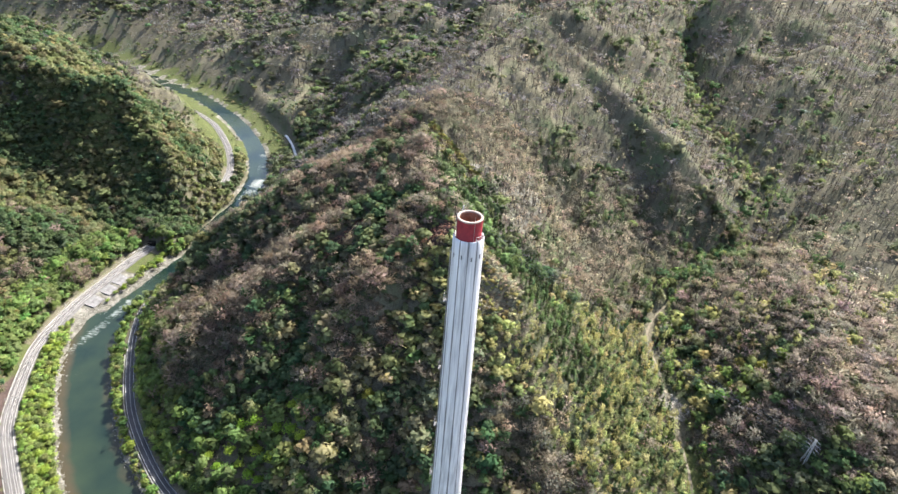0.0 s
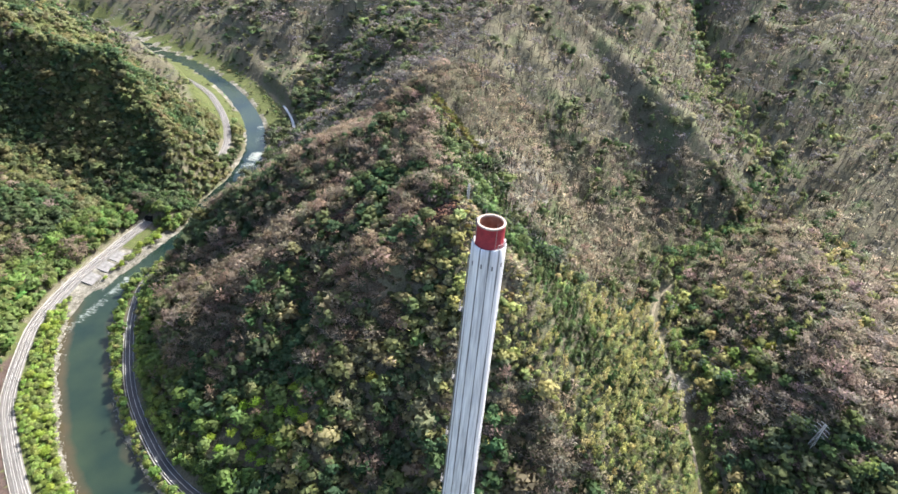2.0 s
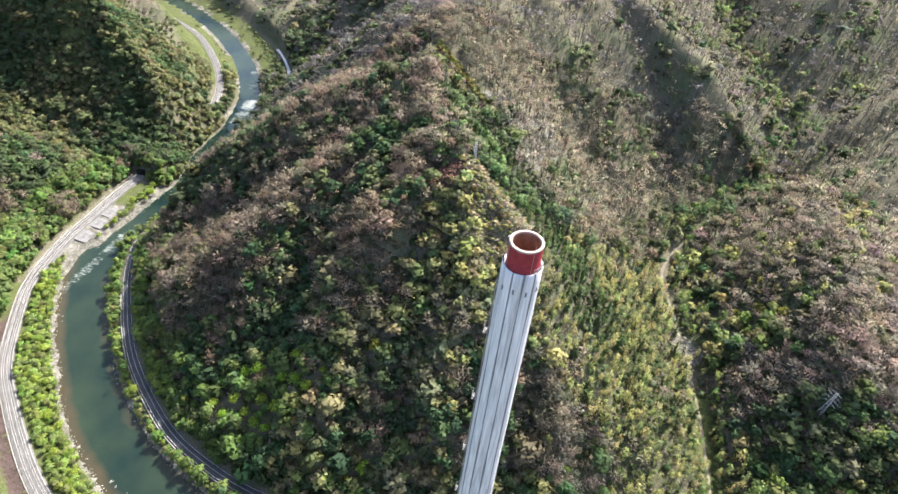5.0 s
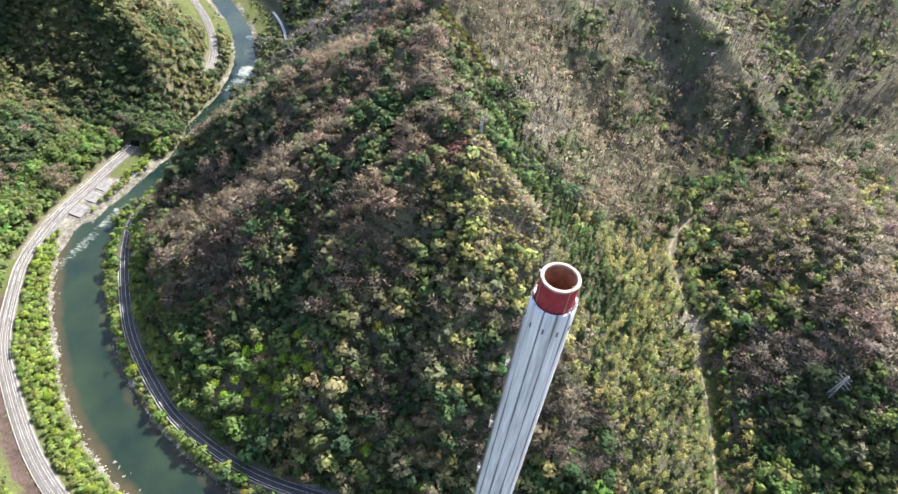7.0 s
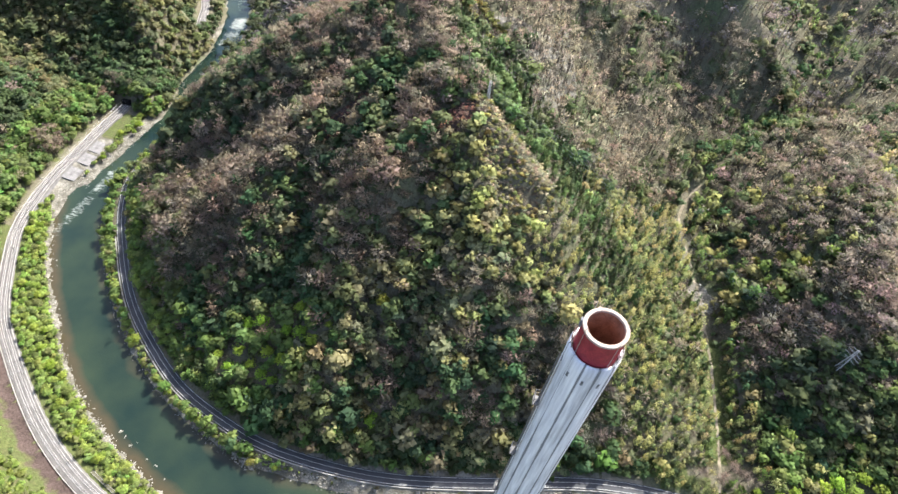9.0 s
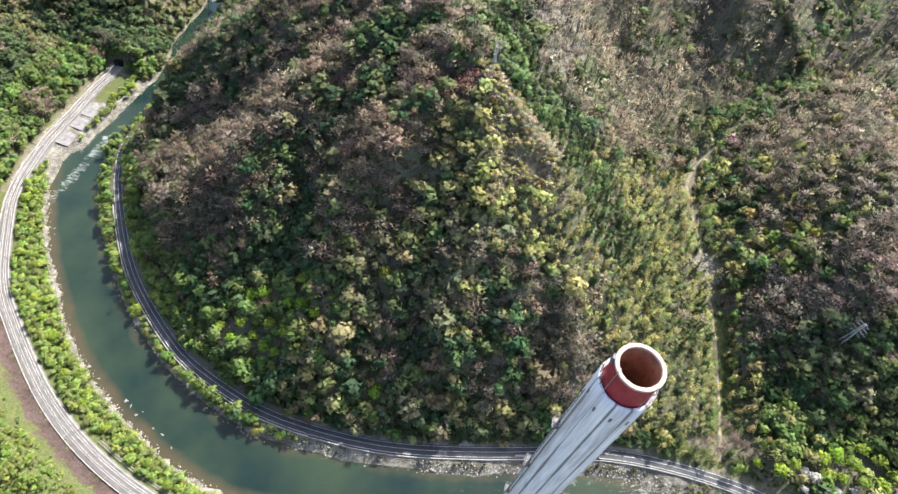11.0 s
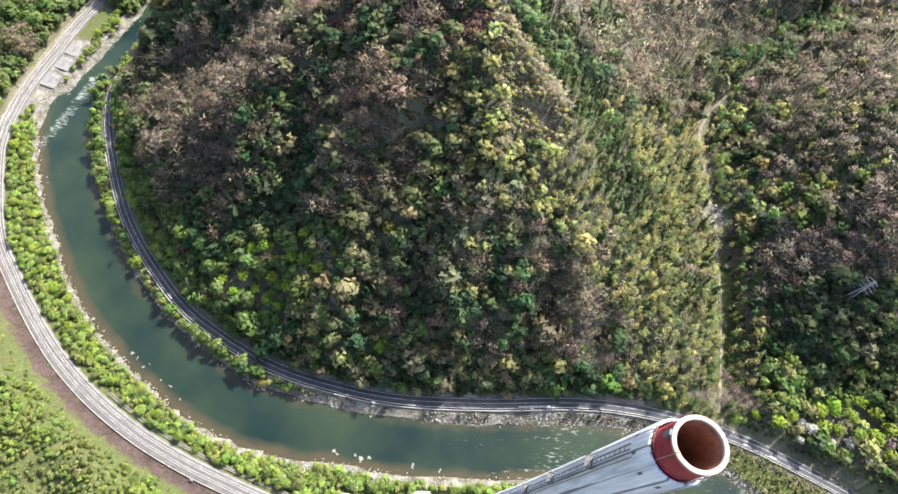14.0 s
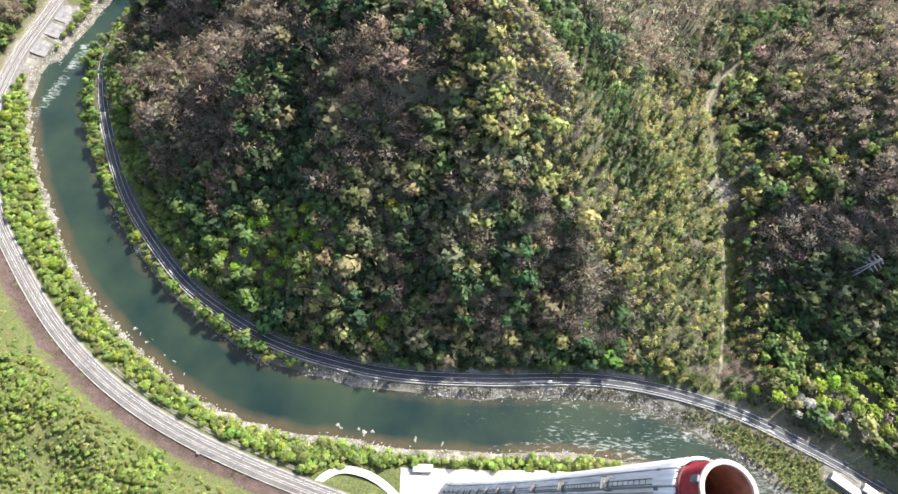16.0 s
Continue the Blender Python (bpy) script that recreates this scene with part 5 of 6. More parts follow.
rubble("rubble_pile", x[m], y[m], rng.uniform(0.8, 2.4, int(m.sum())), "pile of pale broken rock on the bank below the road")
x, y = scatter(216, 242, 360, 394, 1.7)
m = (seg_dist(x, y, (225, 388), (233, 366)) < 9) & (fbm(x, y, 9, 2, 5) > -0.15)
rubble("scar_rubble", x[m], y[m], rng.uniform(0.8, 2.6, int(m.sum())), "pale broken stone on the bare scar of the side valley")

# ---- chimney ----
M_SHAFT = noise_mix(mat("chimney_concrete", (0.5, 0.5, 0.52), 0.8, 0, 0.3), [(0.40, 0.40, 0.425), (0.53, 0.53, 0.56), (0.62, 0.62, 0.65)], 0.5, 8, 0.03, 2.0, (1, 1, 0.06))
M_RED = noise_mix(mat("red_paint", (0.35, 0.04, 0.05), 0.6, 0, 0.3), [(0.17, 0.014, 0.024), (0.28, 0.028, 0.038)], 0.8, 6, 0.02, 4)
M_FLUE = noise_mix(mat("flue_brick", (0.25, 0.12, 0.08), 0.9, 0, 0.2), [(0.18, 0.08, 0.05), (0.30, 0.15, 0.10)], 0.6, 6, 0.03, 4)
M_RIM = noise_mix(mat("rim_concrete", (0.62, 0.5, 0.45), 0.8, 0, 0.3), [(0.26, 0.200, 0.170), (0.37, 0.300, 0.258)], 0.8, 6, 0.02, 4)
CX, CY = 5.37, 115.67


def streaks(m, count, phase):
    """Soot streaks that run down the shaft at even bearings, uneven in width and strength."""
    nt = m.node_tree
    n, l = nt.nodes, nt.links
    b = n["Principled BSDF"]
    co = n.new("ShaderNodeTexCoord")
    sep = n.new("ShaderNodeSeparateXYZ")
    l.new(co.outputs["Object"], sep.inputs[0])

    def op(kind, a, c=0.0):
        k = n.new("ShaderNodeMath")
        k.operation = kind
        for i, v in enumerate((a, c)):
            if isinstance(v, (int, float)):
                k.inputs[i].default_value = v
            else:
                l.new(v, k.inputs[i])
        return k.outputs[0]

    turn = op("MULTIPLY", op("ARCTAN2", sep.outputs["Y"], sep.outputs["X"]), count / 6.28319)
    turn = op("ADD", turn, phase + 40)
    cell = op("FLOOR", turn)
    away = op("ABSOLUTE", op("SUBTRACT", op("FRACT", turn), 0.5))
    wob = n.new("ShaderNodeTexNoise")
    wob.inputs["Scale"].default_value, wob.inputs["Detail"].default_value = 1.0, 5
    cmb = n.new("ShaderNodeCombineXYZ")
    l.new(op("MULTIPLY", cell, 7.3), cmb.inputs["X"])
    l.new(op("MULTIPLY", sep.outputs["Z"], 0.045), cmb.inputs["Z"])
    l.new(cmb.outputs[0], wob.inputs["Vector"])
    width = op("MULTIPLY", op("SUBTRACT", wob.outputs["Fac"], 0.28), 0.34)
    dark = op("SUBTRACT", width, away)
    mr = n.new("ShaderNodeMapRange")
    mr.inputs["From Min"].default_value, mr.inputs["From Max"].default_value = -0.01, 0.035
    mr.inputs["To Max"].default_value = 0.92
    l.new(dark, mr.inputs["Value"])
    old = b.inputs["Base Color"].links[0].from_socket
    mx = n.new("ShaderNodeMix")
    mx.data_type = "RGBA"
    l.new(mr.outputs["Result"], mx.inputs["Factor"])
    l.new(old, mx.inputs["A"])
    mx.inputs["B"].default_value = (0.12, 0.12, 0.128, 1)
    l.new(mx.outputs["Result"], b.inputs["Base Color"])


streaks(M_SHAFT, 11, 0.2)
# dark colour standing in for shade in openings; also used on plain dark parts
M_DARK = noise_mix(mat("dark_opening", (0.12, 0.12, 0.13), 0.9, 0, 0.2), [(0.09, 0.09, 0.10), (0.17, 0.17, 0.18)], 1.2, 5)
M_RUST = noise_mix(mat("rusty_steel", (0.3, 0.17, 0.1), 0.8, 0.3, 0.3), [(0.10, 0.05, 0.04), (0.20, 0.13, 0.105)], 2.5, 5)


def lathe(profile, n=48):
    verts = [(r * math.cos(6.28319 * i / n), r * math.sin(6.28319 * i / n), z) for r, z in profile for i in range(n)]
    faces = [(j * n + i, j * n + (i + 1) % n, (j + 1) * n + (i + 1) % n, (j + 1) * n + i) for j in range(len(profile) - 1) for i in range(n)]
    return verts, faces


def bar(a, b, w):
    """A square bar from a to b, as verts and faces."""
    a, b = Vector(a), Vector(b)
    d = (b - a).normalized()
    u = d.orthogonal().normalized() * w / 2
    k = d.cross(u).normalized() * w / 2
    vv = [tuple(p + e) for p in (a, b) for e in (u + k, u - k, -u - k, -u + k)]
    return vv, [(0, 1, 2, 3), (7, 6, 5, 4), (0, 4, 5, 1), (1, 5, 6, 2), (2, 6, 7, 3), (3, 7, 4, 0)]


def bars(list_of):
    vv, ff = [], []
    for a, b, w in list_of:
        p, q = bar(a, b, w)
        o = len(vv)
        vv += p
        ff += [tuple(i + o for i in f) for f in q]
    return vv, ff


M_DARKSTEEL = noise_mix(mat("weathered_steel", (0.12, 0.12, 0.13), 0.7, 0.3, 0.3), [(0.08, 0.08, 0.085), (0.17, 0.165, 0.16)], 1.5, 5)
chimney = new("chimney")
chimney.location = (CX, CY, 6.0)
tagged(chimney, "very tall pale concrete chimney with a red cap", "chimney")
SHAFT = [(13.4, 0), (11.9, 20), (10.6, 40), (9.5, 70), (8.6, 100), (7.7, 135), (6.9, 170), (6.2, 200), (5.6, 226), (4.85, 263), (4.3, 310), (3.95, 348), (3.9, 350.6)]


def shaft_r(z):
    return float(np.interp(z, [q[1] for q in SHAFT], [q[0] for q in SHAFT]))


part("shaft", *lathe(SHAFT + [(3.75, 350.8), (3.5, 350.8), (3.45, 347.0)], 64), M_SHAFT, chimney, "pale grey concrete shaft with dark soot streaks", True)
part("gutter", *lathe([(3.46, 348.2), (3.2, 348.2)]), M_DARK, chimney, "dark gap round the cap")
cap = part("cap", *lathe([(3.2, 348.0), (3.2, 350.0), (3.26, 350.1), (3.26, 350.5), (3.2, 350.6), (3.2, 355.7)], 64), M_RED, chimney, "red painted flue cap", True)
part("rim", *lathe([(3.2, 355.7), (3.27, 355.75), (3.27, 356.02), (3.2, 356.1), (2.74, 356.1), (2.68, 356.0), (2.68, 355.7)], 64), M_RIM, chimney, "pale worn concrete rim")
part("flue", *lathe([(2.68, 355.7), (2.68, 345), (2.6, 325), (0.01, 324)], 64), M_FLUE, chimney, "reddish brown brick flue", True)
# dark blocks paint the shade of the vent openings
for k in range(10):
    a = radians(-75 + 36 * k)
    r0 = shaft_r(346.4) + 0.015
    vv, ff = boxes([(r0 * math.cos(a), r0 * math.sin(a), 346.0 + 0.35 * (k % 2))], (0.1, 0.36, 1.2), [a])
    part("vent", vv, ff, M_DARK, chimney)
AZ = radians(166)
ca_, sa_ = math.cos(AZ), math.sin(AZ)


def on_shaft(z, out=0.0, along=0.0):
    r = shaft_r(z) + out
    return (r * ca_ - along * sa_, r * sa_ + along * ca_, z)


rungs = []
zs = list(range(4, 350, 6))
for z0, z1 in zip(zs[:-1], zs[1:]):
    for al in (-0.35, 0.35):
        rungs.append((on_shaft(z0, 0.35, al), on_shaft(z1, 0.35, al), 0.12))
    for k in range(3):
        zz = z0 + 2 * k
        rungs.append((on_shaft(zz, 0.35, -0.35), on_shaft(zz, 0.35, 0.35), 0.08))
part("ladder", *bars(rungs), M_DARKSTEEL, chimney, "grey steel ladder")
rungs = [(on_shaft(a, 0.12, 1.3), on_shaft(b, 0.12, 1.3), 0.16) for a, b in zip(zs[:-1], zs[1:])]
part("cable_duct", *bars(rungs), M_STEEL, chimney, "grey cable duct")
for k in range(13):
    z0 = 329 - 25.3 * k
    plat = part("service_platform", *boxes([on_shaft(z0, 0.6, 0.0)], (1.3, 1.9, 0.12), [AZ]), M_DARKSTEEL, chimney, "small steel service platform")
    fr = []
    for al in (-0.9, 0.9):
        fr += [(on_shaft(z0, 1.2, al), on_shaft(z0 + 2.3, 1.2, al), 0.1), (on_shaft(z0 + 2.3, 1.2, al), on_shaft(z0 + 2.3, 0.0, al), 0.1), (on_shaft(z0 + 1.1, 1.2, al), on_shaft(z0 + 1.1, 0.0, al), 0.08)]
    fr += [(on_shaft(z0 + 2.3, 1.2, -0.9), on_shaft(z0 + 2.3, 1.2, 0.9), 0.1), (on_shaft(z0 + 1.1, 1.2, -0.9), on_shaft(z0 + 1.1, 1.2, 0.9), 0.08)]
    part("guard_frame", *bars(fr), M_DARKSTEEL, plat)
for a0, n_, m_ in ((160, 5, M_RUST), (-35, 5, M_STEEL)):
    fr = []
    for k in range(n_):
        a, b = radians(a0 - 26 + 13 * k), radians(a0 - 26 + 13 * (k + 1))
        p = [(3.72 * math.cos(t), 3.72 * math.sin(t)) for t in (a, b)]
        fr += [((*p[0], 350.7), (*p[0], 352.0), 0.1)]
        if k < n_ - 1:
            fr += [((*p[0], 352.0), (*p[1], 352.0), 0.1), ((*p[0], 351.3), (*p[1], 351.3), 0.08)]
    part("railing", *bars(fr), m_, chimney, "weathered steel guard railing")
a = radians(160)
part("rim_bracket", *boxes([(3.3 * math.cos(a), 3.3 * math.sin(a), 355.2)], (0.5, 0.7, 1.7), [a]), M_DARK, cap, "dark steel bracket on the cap")
for k in range(4):
    a = radians(20 + 90 * k)
    part("lightning_rod", *bars([((3.4 * math.cos(a), 3.4 * math.sin(a), 350.6), (3.4 * math.cos(a), 3.4 * math.sin(a), 357.6), 0.07)]), M_STEEL, chimney)

# ---- yard at the chimney's foot ----
M_YARD = noise_mix(mat("pale_yard_concrete", (0.55, 0.53, 0.5), 0.85, 0, 0.3), [(0.29, 0.278, 0.258), (0.43, 0.418, 0.39)], 0.12, 8, 0.02, 2)
yard = part("yard", *sweep(spline([(-36, 120), (-10, 121), (30, 122), (75, 124), (130, 122)], 5), 7.25, [(-22, 0), (-8, 0), (6, 0), (12.5, 0), (12.9, -0.4)]), M_YARD)
tagged(yard, "pale concrete yard between the chimney and the river", "yard", kind="structure")
drive = part("driveway", *sweep(spline([(-99, 113), (-90, 124), (-77, 129.5), (-61, 127.5), (-48, 121.5), (-37, 113), (-30, 103)], 3), 7.35, [(-2.6, -0.5), (-2.4, 0), (2.4, 0), (2.6, -0.5)]), M_YARD)
tagged(drive, "pale concrete drive looping from railway to yard", "driveway", kind="structure")


def house(x, y, z, yaw, size, walls, roof_m, label, open_front=False):
    root = new("shed")
    root.location, root.rotation_euler = (x, y, z), (0, 0, yaw)
    tagged(root, label, "shed")
    lx, ly, h = size
    t = 0.25
    part("wall", *boxes([(0, ly / 2 - t / 2, h / 2)], (lx, t, h), [0]), walls, root)
    for sx in (-1, 1):
        part("wall", *boxes([(sx * (lx / 2 - t / 2), -t / 2, h / 2)], (t, ly - t, h), [0]), walls, root)
    if not open_front:
        part("wall", *boxes([(0, -ly / 2 + t / 2, h / 2)], (lx - 2 * t - 0.01, t, h), [0]), walls, root)
        for k in (-0.3, 0.0, 0.3):
            part("window", *boxes([(k * lx, -ly / 2 - 0.03, h * 0.55)], (1.2, 0.06, 1.0), [0]), M_DARK, root)
        part("door", *boxes([(0.42 * lx, -ly / 2 - 0.03, 1.05)], (1.0, 0.06, 2.1), [0]), M_STEEL, root)
    else:
        for k in (-0.25, 0.0, 0.25):
            part("post", *boxes([(k * lx, -ly / 2 + 0.15, h / 2)], (0.2, 0.2, h), [0]), M_STEEL, root)
    e = 0.35
    vv = [(-lx / 2 - e, -ly / 2 - e, h + 0.02), (lx / 2 + e, -ly / 2 - e, h + 0.02), (lx / 2 + e, 0, h + 0.65), (-lx / 2 - e, 0, h + 0.65), (lx / 2 + e, ly / 2 + e, h + 0.02), (-lx / 2 - e, ly / 2 + e, h + 0.02)]
    vv += [(p[0], p[1], p[2] + 0.14) for p in vv]
    ff = [(0, 3, 2, 1), (3, 5, 4, 2), (6, 7, 8, 9), (9, 8, 10, 11), (0, 1, 7, 6), (1, 2, 8, 7), (2, 4, 10, 8), (4, 5, 11, 10), (5, 3, 9, 11), (3, 0, 6, 9)]
    part("roof", vv, ff, roof_m, root, "pale sheet roof")
    return root


M_WHITE = noise_mix(mat("white_sheet_roof", (0.75, 0.75, 0.74), 0.6, 0, 0.3), [(0.62, 0.62, 0.60), (0.78, 0.78, 0.77)], 0.4, 6, 0.02, 3)
M_WALL = noise_mix(mat("plastered_wall", (0.45, 0.43, 0.4), 0.85, 0, 0.3), [(0.36, 0.34, 0.31), (0.50, 0.48, 0.45)], 0.3, 6, 0.02, 3)
# shed walls take the dark colour for the shade under the roof
house(-21, 133.5, 7.2, radians(2), (13.5, 4.6, 3.0), M_DARK, M_YARD, "open shed with a pale roof beside the yard", True)
house(290.5, 139.5, float(ground(np.array([290.5]), np.array([139.5]))[0]) - 0.2, radians(-35), (21, 5.2, 3.2), M_WALL, M_WHITE, "long low shed with a white roof by the road")
house(307, 135.5, float(ground(np.array([307.0]), np.array([135.5]))[0]) - 0.2, radians(-35), (11, 4.6, 3.0), M_WALL, M_WHITE, "small shed with a white roof by the road")

# ---- railway equipment ----
def mast(x, y, yaw):
    root = new("catenary_mast")
    root.location, root.rotation_euler = (x, y, RAIL_Z - 0.8), (0, 0, yaw)
    part("post", *bars([((0, 0, 0), (0, 0, 8.6), 0.32)]), M_STEEL, root)
    part("bracket", *bars([((0, 0, 7.6), (3.3, 0, 7.9), 0.12), ((0, 0, 6.4), (3.3, 0, 6.6), 0.1), ((3.2, 0, 6.5), (0.2, 0, 7.6), 0.08)]), M_STEEL, root)
    part("footing", *boxes([(0, 0, 0.2)], (0.9, 0.9, 0.9), [0]), M_CONCRETE, root)
    return tagged(root, "slim grey steel catenary mast beside the tracks", "mast", "catenary masts of the railway")


line = spline(open_rail[0][::3], 46)
nl = frame_of(line)
for i in range(1, len(line)):
    if line[i][1] < -50:
        break
    for sgn in (-1, 1):
        u = nl[i] * sgn * 4.35
        mast(line[i][0] + u[0], line[i][1] + u[1], math.atan2(-u[1], -u[0]))

root = new("overhead_line")
tagged(root, "thin overhead contact wires above the railway tracks", "overhead line")
for off in (-2.0, 2.0):
    pl_ = [(p[0] + q[0] * off, p[1] + q[1] * off) for p, q in zip(line, nl)]
    for lift, nm in ((5.8, "contact_wire"), (7.1, "carrier_wire")):
        part(nm, *bars([((*a, RAIL_Z + lift), (*b, RAIL_Z + lift), 0.06) for a, b in zip(pl_[:-1], pl_[1:])]), M_STEEL, root)

# relay cabinet and signal beside the tracks
def cabinet(x, y, yaw):
    z = float(ground(np.array([x]), np.array([y]))[0])
    root = new("relay_cabinet")
    root.location, root.rotation_euler = (x, y, z), (0, 0, yaw)
    part("plinth", *boxes([(0, 0, 0.1)], (2.0, 1.3, 0.5), [0]), M_CONCRETE, root)
    part("body", *boxes([(0, 0, 1.2)], (1.8, 1.1, 1.7), [0]), M_PATCH, root)
    part("roof", *boxes([(0, 0, 2.12)], (2.1, 1.4, 0.14), [0]), M_STEEL, root)
    for k in (-0.44, 0.44):
        door = part("door", *boxes([(k, -0.57, 1.2)], (0.82, 0.05, 1.5), [0]), M_PATCH, root)
        part("handle", *boxes([(k * 0.4, -0.62, 1.25)], (0.05, 0.05, 0.22), [0]), M_STEEL, door)
    return tagged(root, "small pale grey relay cabinet beside the railway", "cabinet")


def signal(x, y, yaw):
    z = float(ground(np.array([x]), np.array([y]))[0])
    root = new("railway_signal")
    root.location, root.rotation_euler = (x, y, z - 0.1), (0, 0, yaw)
    part("post", *bars([((0, 0, 0), (0, 0, 5.2), 0.2)]), M_STEEL, root)
    part("head", *boxes([(0, -0.15, 4.6)], (0.55, 0.3, 1.5), [0]), M_DARK, root, "dark signal head")
    part("footing", *boxes([(0, 0, 0.2)], (0.9, 0.9, 0.6), [0]), M_CONCRETE, root)
    return tagged(root, "railway signal post with a dark head", "signal")


cabinet(-178.9, 134.5, radians(-28))
signal(-128.9, 118.0, radians(-28))

# revetment below the railway at the narrows
# concrete colour darkened for the shade over the narrows
M_REVET = noise_mix(mat("shaded_concrete", (0.12, 0.115, 0.12), 0.9, 0, 0.2), [(0.095, 0.092, 0.092), (0.185, 0.18, 0.18)], 0.25, 8, 0.05, 2)
rev = spline(open_rail[0][(open_rail[0][:, 1] > 425) & (open_rail[0][:, 1] < 606)][::3], 4)
wall = part("embankment_wall", *sweep(rev, RAIL_Z, [(7.2, 0.3), (7.0, 0.3), (7.0, 0.0), (8.6, -6.5)]), M_REVET)
tagged(wall, "grey concrete wall carrying the railway above the river", "wall", kind="structure")
nv = frame_of(rev)
for k, yy in enumerate((535, 514, 493)):
    i = int(np.argmin(np.abs(rev[:, 1] - yy)))
    a = math.atan2(nv[i][1], nv[i][0])
    root = new("revetment")
    root.location, root.rotation_euler = (rev[i][0] + nv[i][0] * 13.7, rev[i][1] + nv[i][1] * 13.7, 0.6), (0, 0, a)
    tagged(root, "grey concrete revetment block below the railway", "revetment", "revetments of the embankment")
    lx, ly = 12.5, 17.5 - 1.5 * (k % 2)
    vv = [(-lx / 2, -ly / 2, 0), (lx / 2, -ly / 2, 0), (lx / 2, ly / 2, 0), (-lx / 2, ly / 2, 0), (-lx / 2, -ly / 2, 6.8), (lx / 2, -ly / 2, 3.2), (lx / 2, ly / 2, 3.2), (-lx / 2, ly / 2, 6.8)]
    part("slab", vv, [(0, 3, 2, 1), (4, 5, 6, 7), (0, 1, 5, 4), (1, 2, 6, 5), (2, 3, 7, 6), (3, 0, 4, 7)], M_REVET, root)
    # flat dark panel paints the shade in the gap beside the slab
    part("shaded_gap", *boxes([(0.5, -ly / 2 - 0.05, 2.6)], (6.5, 0.2, 4.0), [0]), M_DARK, root, "dark culvert opening")

# tunnel mouth
i = len(RAIL) - 1 - int(np.argmin(np.abs(RAIL[::-1, 1] - 614)))
pt, nn = RAIL[i], frame_of(RAIL)[i]
root = new("tunnel_portal")
root.location, root.rotation_euler = (pt[0], pt[1] + 2.0, RAIL_Z - 0.5), (0, 0, math.atan2(nn[1], nn[0]))
tagged(root, "stone tunnel mouth painted dark for tree shade, where the railway enters the hill", "tunnel portal")
# stone colour darkened to stand in for shade under the trees
M_OLDSTONE = noise_mix(mat("shaded_stone", (0.12, 0.12, 0.1), 0.95, 0, 0.1), [(0.02, 0.024, 0.016), (0.055, 0.058, 0.042)], 0.4, 6, 0.05, 2)
for sx in (-1, 1):
    part("pier", *boxes([(sx * 5.9, 0, 3.4)], (2.4, 2.5, 6.8), [0]), M_OLDSTONE, root)
part("lintel", *boxes([(0, 0, 7.4)], (14.4, 2.6, 1.2), [0]), M_OLDSTONE, root)
# near-black colour of a solid block, standing in for the tunnel's inner shade
M_BORE = noise_mix(mat("tunnel_shade", (0.015, 0.015, 0.015), 0.95, 0, 0.1), [(0.008, 0.008, 0.008), (0.022, 0.021, 0.02)], 0.5, 4)
part("bore", *boxes([(0, -4.0, 3.3)], (9.3, 8.0, 6.8), [0]), M_BORE, root, "dark tunnel bore")

# ---- forest track ----
tz = ground(TRACK[:, 0], TRACK[:, 1]) + 0.25
M_TRACK = noise_mix(mat("pale_dirt_track", (0.33, 0.28, 0.2), 0.95, 0, 0.1), [(0.13, 0.112, 0.08), (0.24, 0.21, 0.16)], 0.2, 6, 0.05, 2)
tagged(part("forest_track", *sweep(TRACK, tz, [(-1.6, -0.7), (-1.2, 0), (1.2, 0), (1.6, -0.7)]), M_TRACK), "pale dirt track along the side valley", "track", kind="structure")

# ---- pylons and power line ----
M_PYLON = noise_mix(mat("pale_painted_steel", (0.5, 0.5, 0.5), 0.6, 0.1, 0.4), [(0.27, 0.27, 0.265), (0.42, 0.42, 0.41)], 0.8, 4)


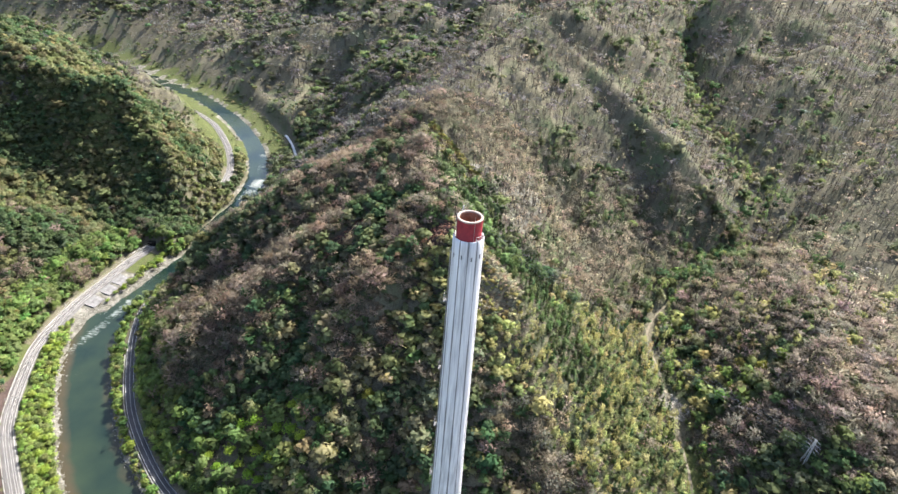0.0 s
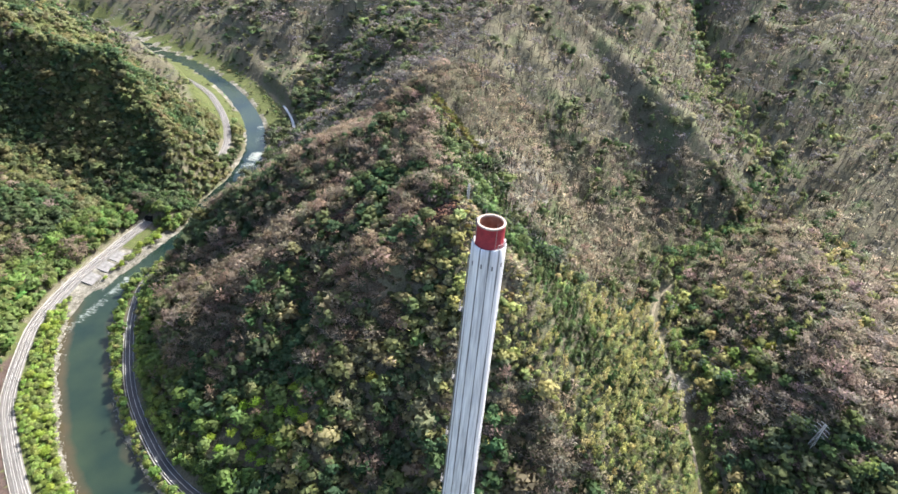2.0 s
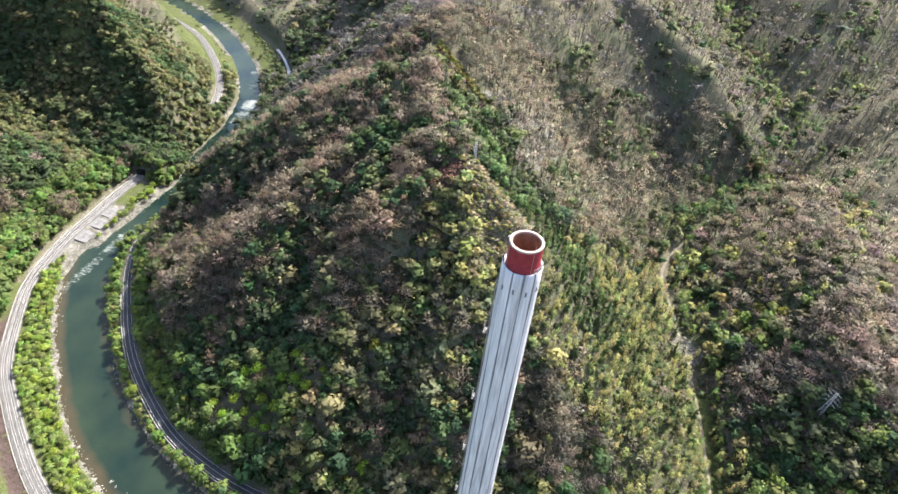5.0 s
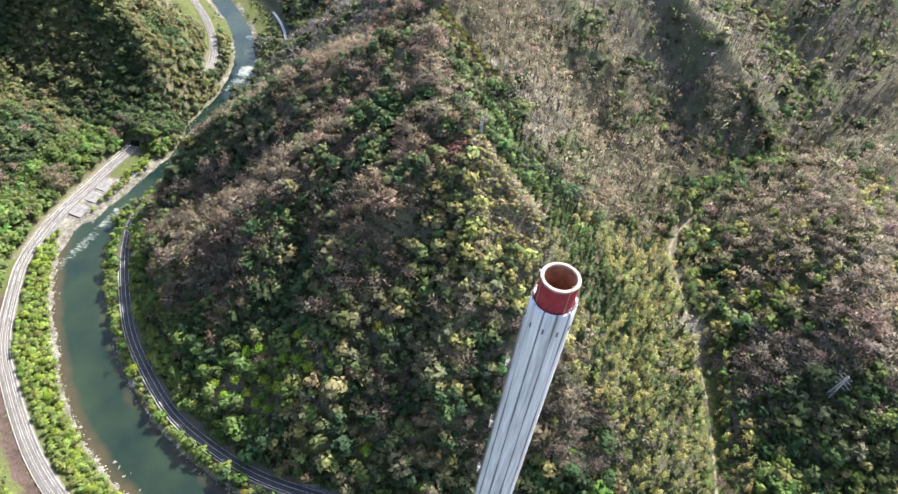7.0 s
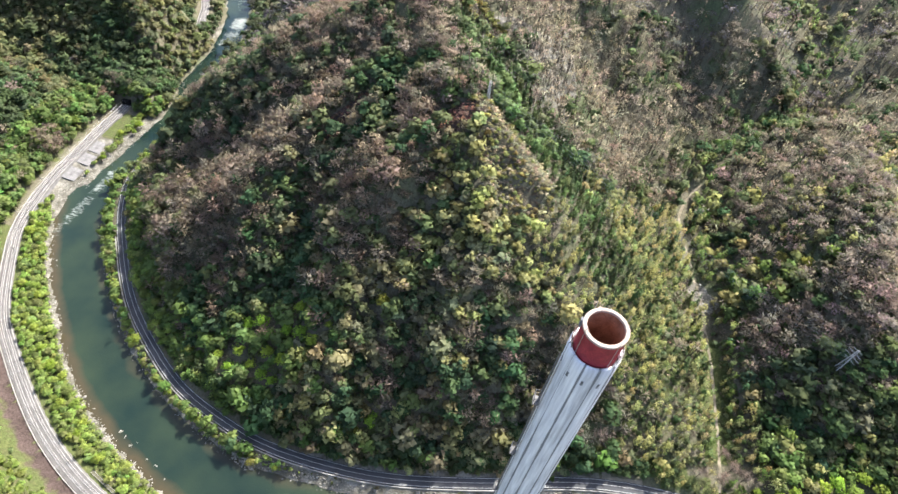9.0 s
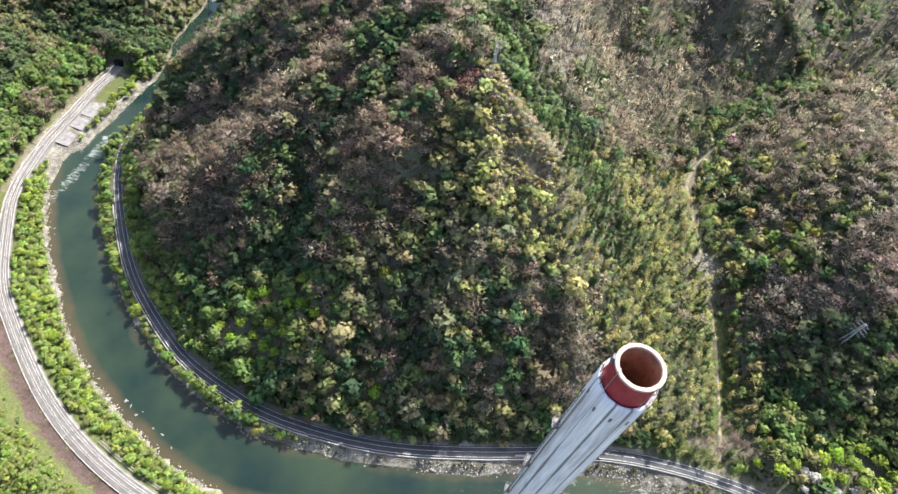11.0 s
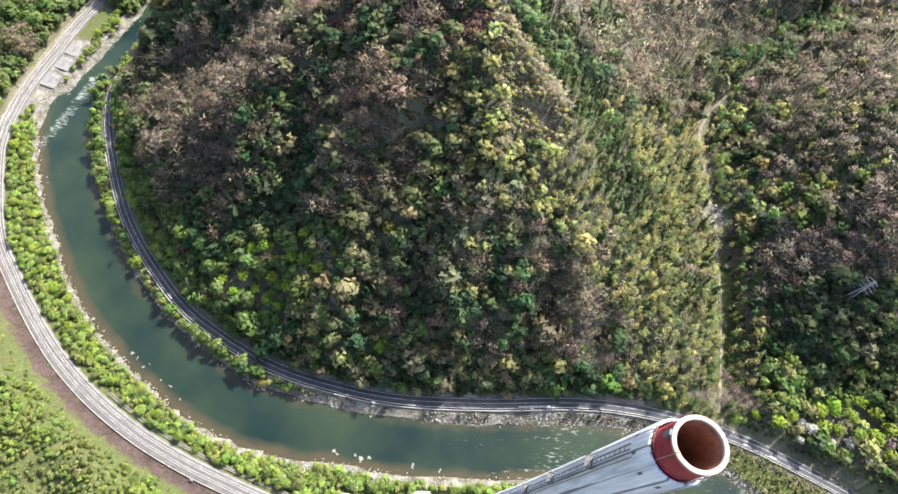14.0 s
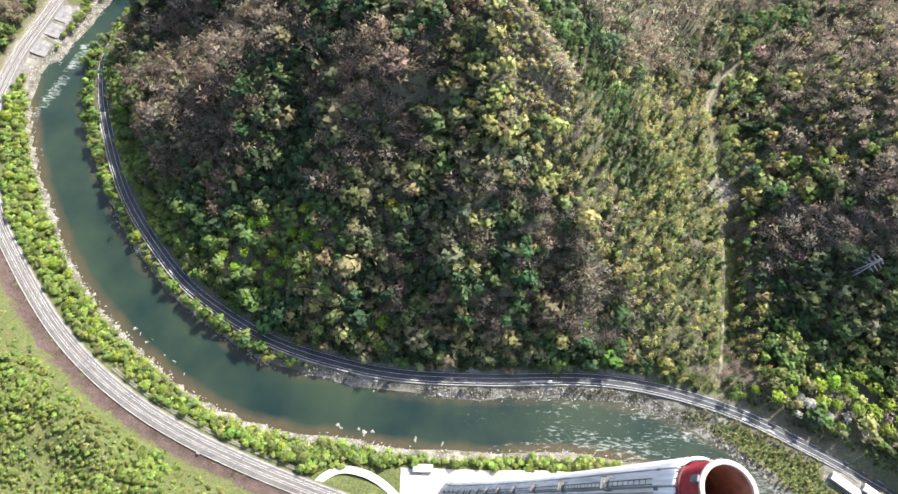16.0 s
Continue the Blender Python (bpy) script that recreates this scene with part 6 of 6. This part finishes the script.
def pylon(x, y, height, yaw, label):
    z = float(ground(np.array([x]), np.array([y]))[0]) - 0.4
    root = new("pylon")
    root.location, root.rotation_euler = (x, y, z), (0, 0, yaw)
    tagged(root, label, "pylon", "pylons of the power line")
    w0, w1 = height * 0.06, height * 0.022
    fr = []
    lv = [height * q for q in (0, 0.17, 0.32, 0.45, 0.56, 0.66, 0.74, 0.82, 0.9, 1.0)]
    hw_ = [w0 + (w1 - w0) * min(1, q / (0.74 * height)) for q in lv]
    cs = ((-1, -1), (1, -1), (1, 1), (-1, 1))
    for c in cs:
        part("leg", *bars([((c[0] * hw_[i], c[1] * hw_[i], lv[i]), (c[0] * hw_[i + 1], c[1] * hw_[i + 1], lv[i + 1]), 0.34) for i in range(len(lv) - 1)]), M_PYLON, root)
    for i in range(len(lv) - 1):
        for a, b in zip(cs, cs[1:] + cs[:1]):
            fr += [((a[0] * hw_[i], a[1] * hw_[i], lv[i]), (b[0] * hw_[i + 1], b[1] * hw_[i + 1], lv[i + 1]), 0.17), ((a[0] * hw_[i + 1], a[1] * hw_[i + 1], lv[i + 1]), (b[0] * hw_[i + 1], b[1] * hw_[i + 1], lv[i + 1]), 0.17)]
    part("bracing", *bars(fr), M_PYLON, root)
    tips = []
    for q, ln in ((0.56, 0.19 * height), (0.70, 0.23 * height), (0.84, 0.21 * height), (0.97, 0.14 * height)):
        h = height * q
        part("cross_arm", *bars([((-ln, 0, h), (ln, 0, h), 0.24), ((-ln, 0, h), (0, 0, h + 1.2), 0.14), ((ln, 0, h), (0, 0, h + 1.2), 0.16)]), M_PYLON, root)
        tips += [(-ln, h), (ln, h)]
    return [(x + u * math.cos(yaw), y + u * math.sin(yaw), z + h - 0.8) for u, h in tips]


t1 = pylon(9, 416, 17, radians(63), "slim weathered lattice pylon at the top of the cleared strip")
t2 = pylon(291, 284, 27, radians(112), "pale lattice pylon among bare trees on the hillside")
root = new("power_line")
tagged(root, "thin power cables sagging between two pylons", "power line")
for p, q in zip(t1, t2):
    pts = [Vector(p).lerp(Vector(q), k / 24) - Vector((0, 0, 34 * (k / 24) * (1 - k / 24))) for k in range(25)]
    part("wire", *bars([(a, b, 0.045) for a, b in zip(pts[:-1], pts[1:])]), M_STEEL, root)
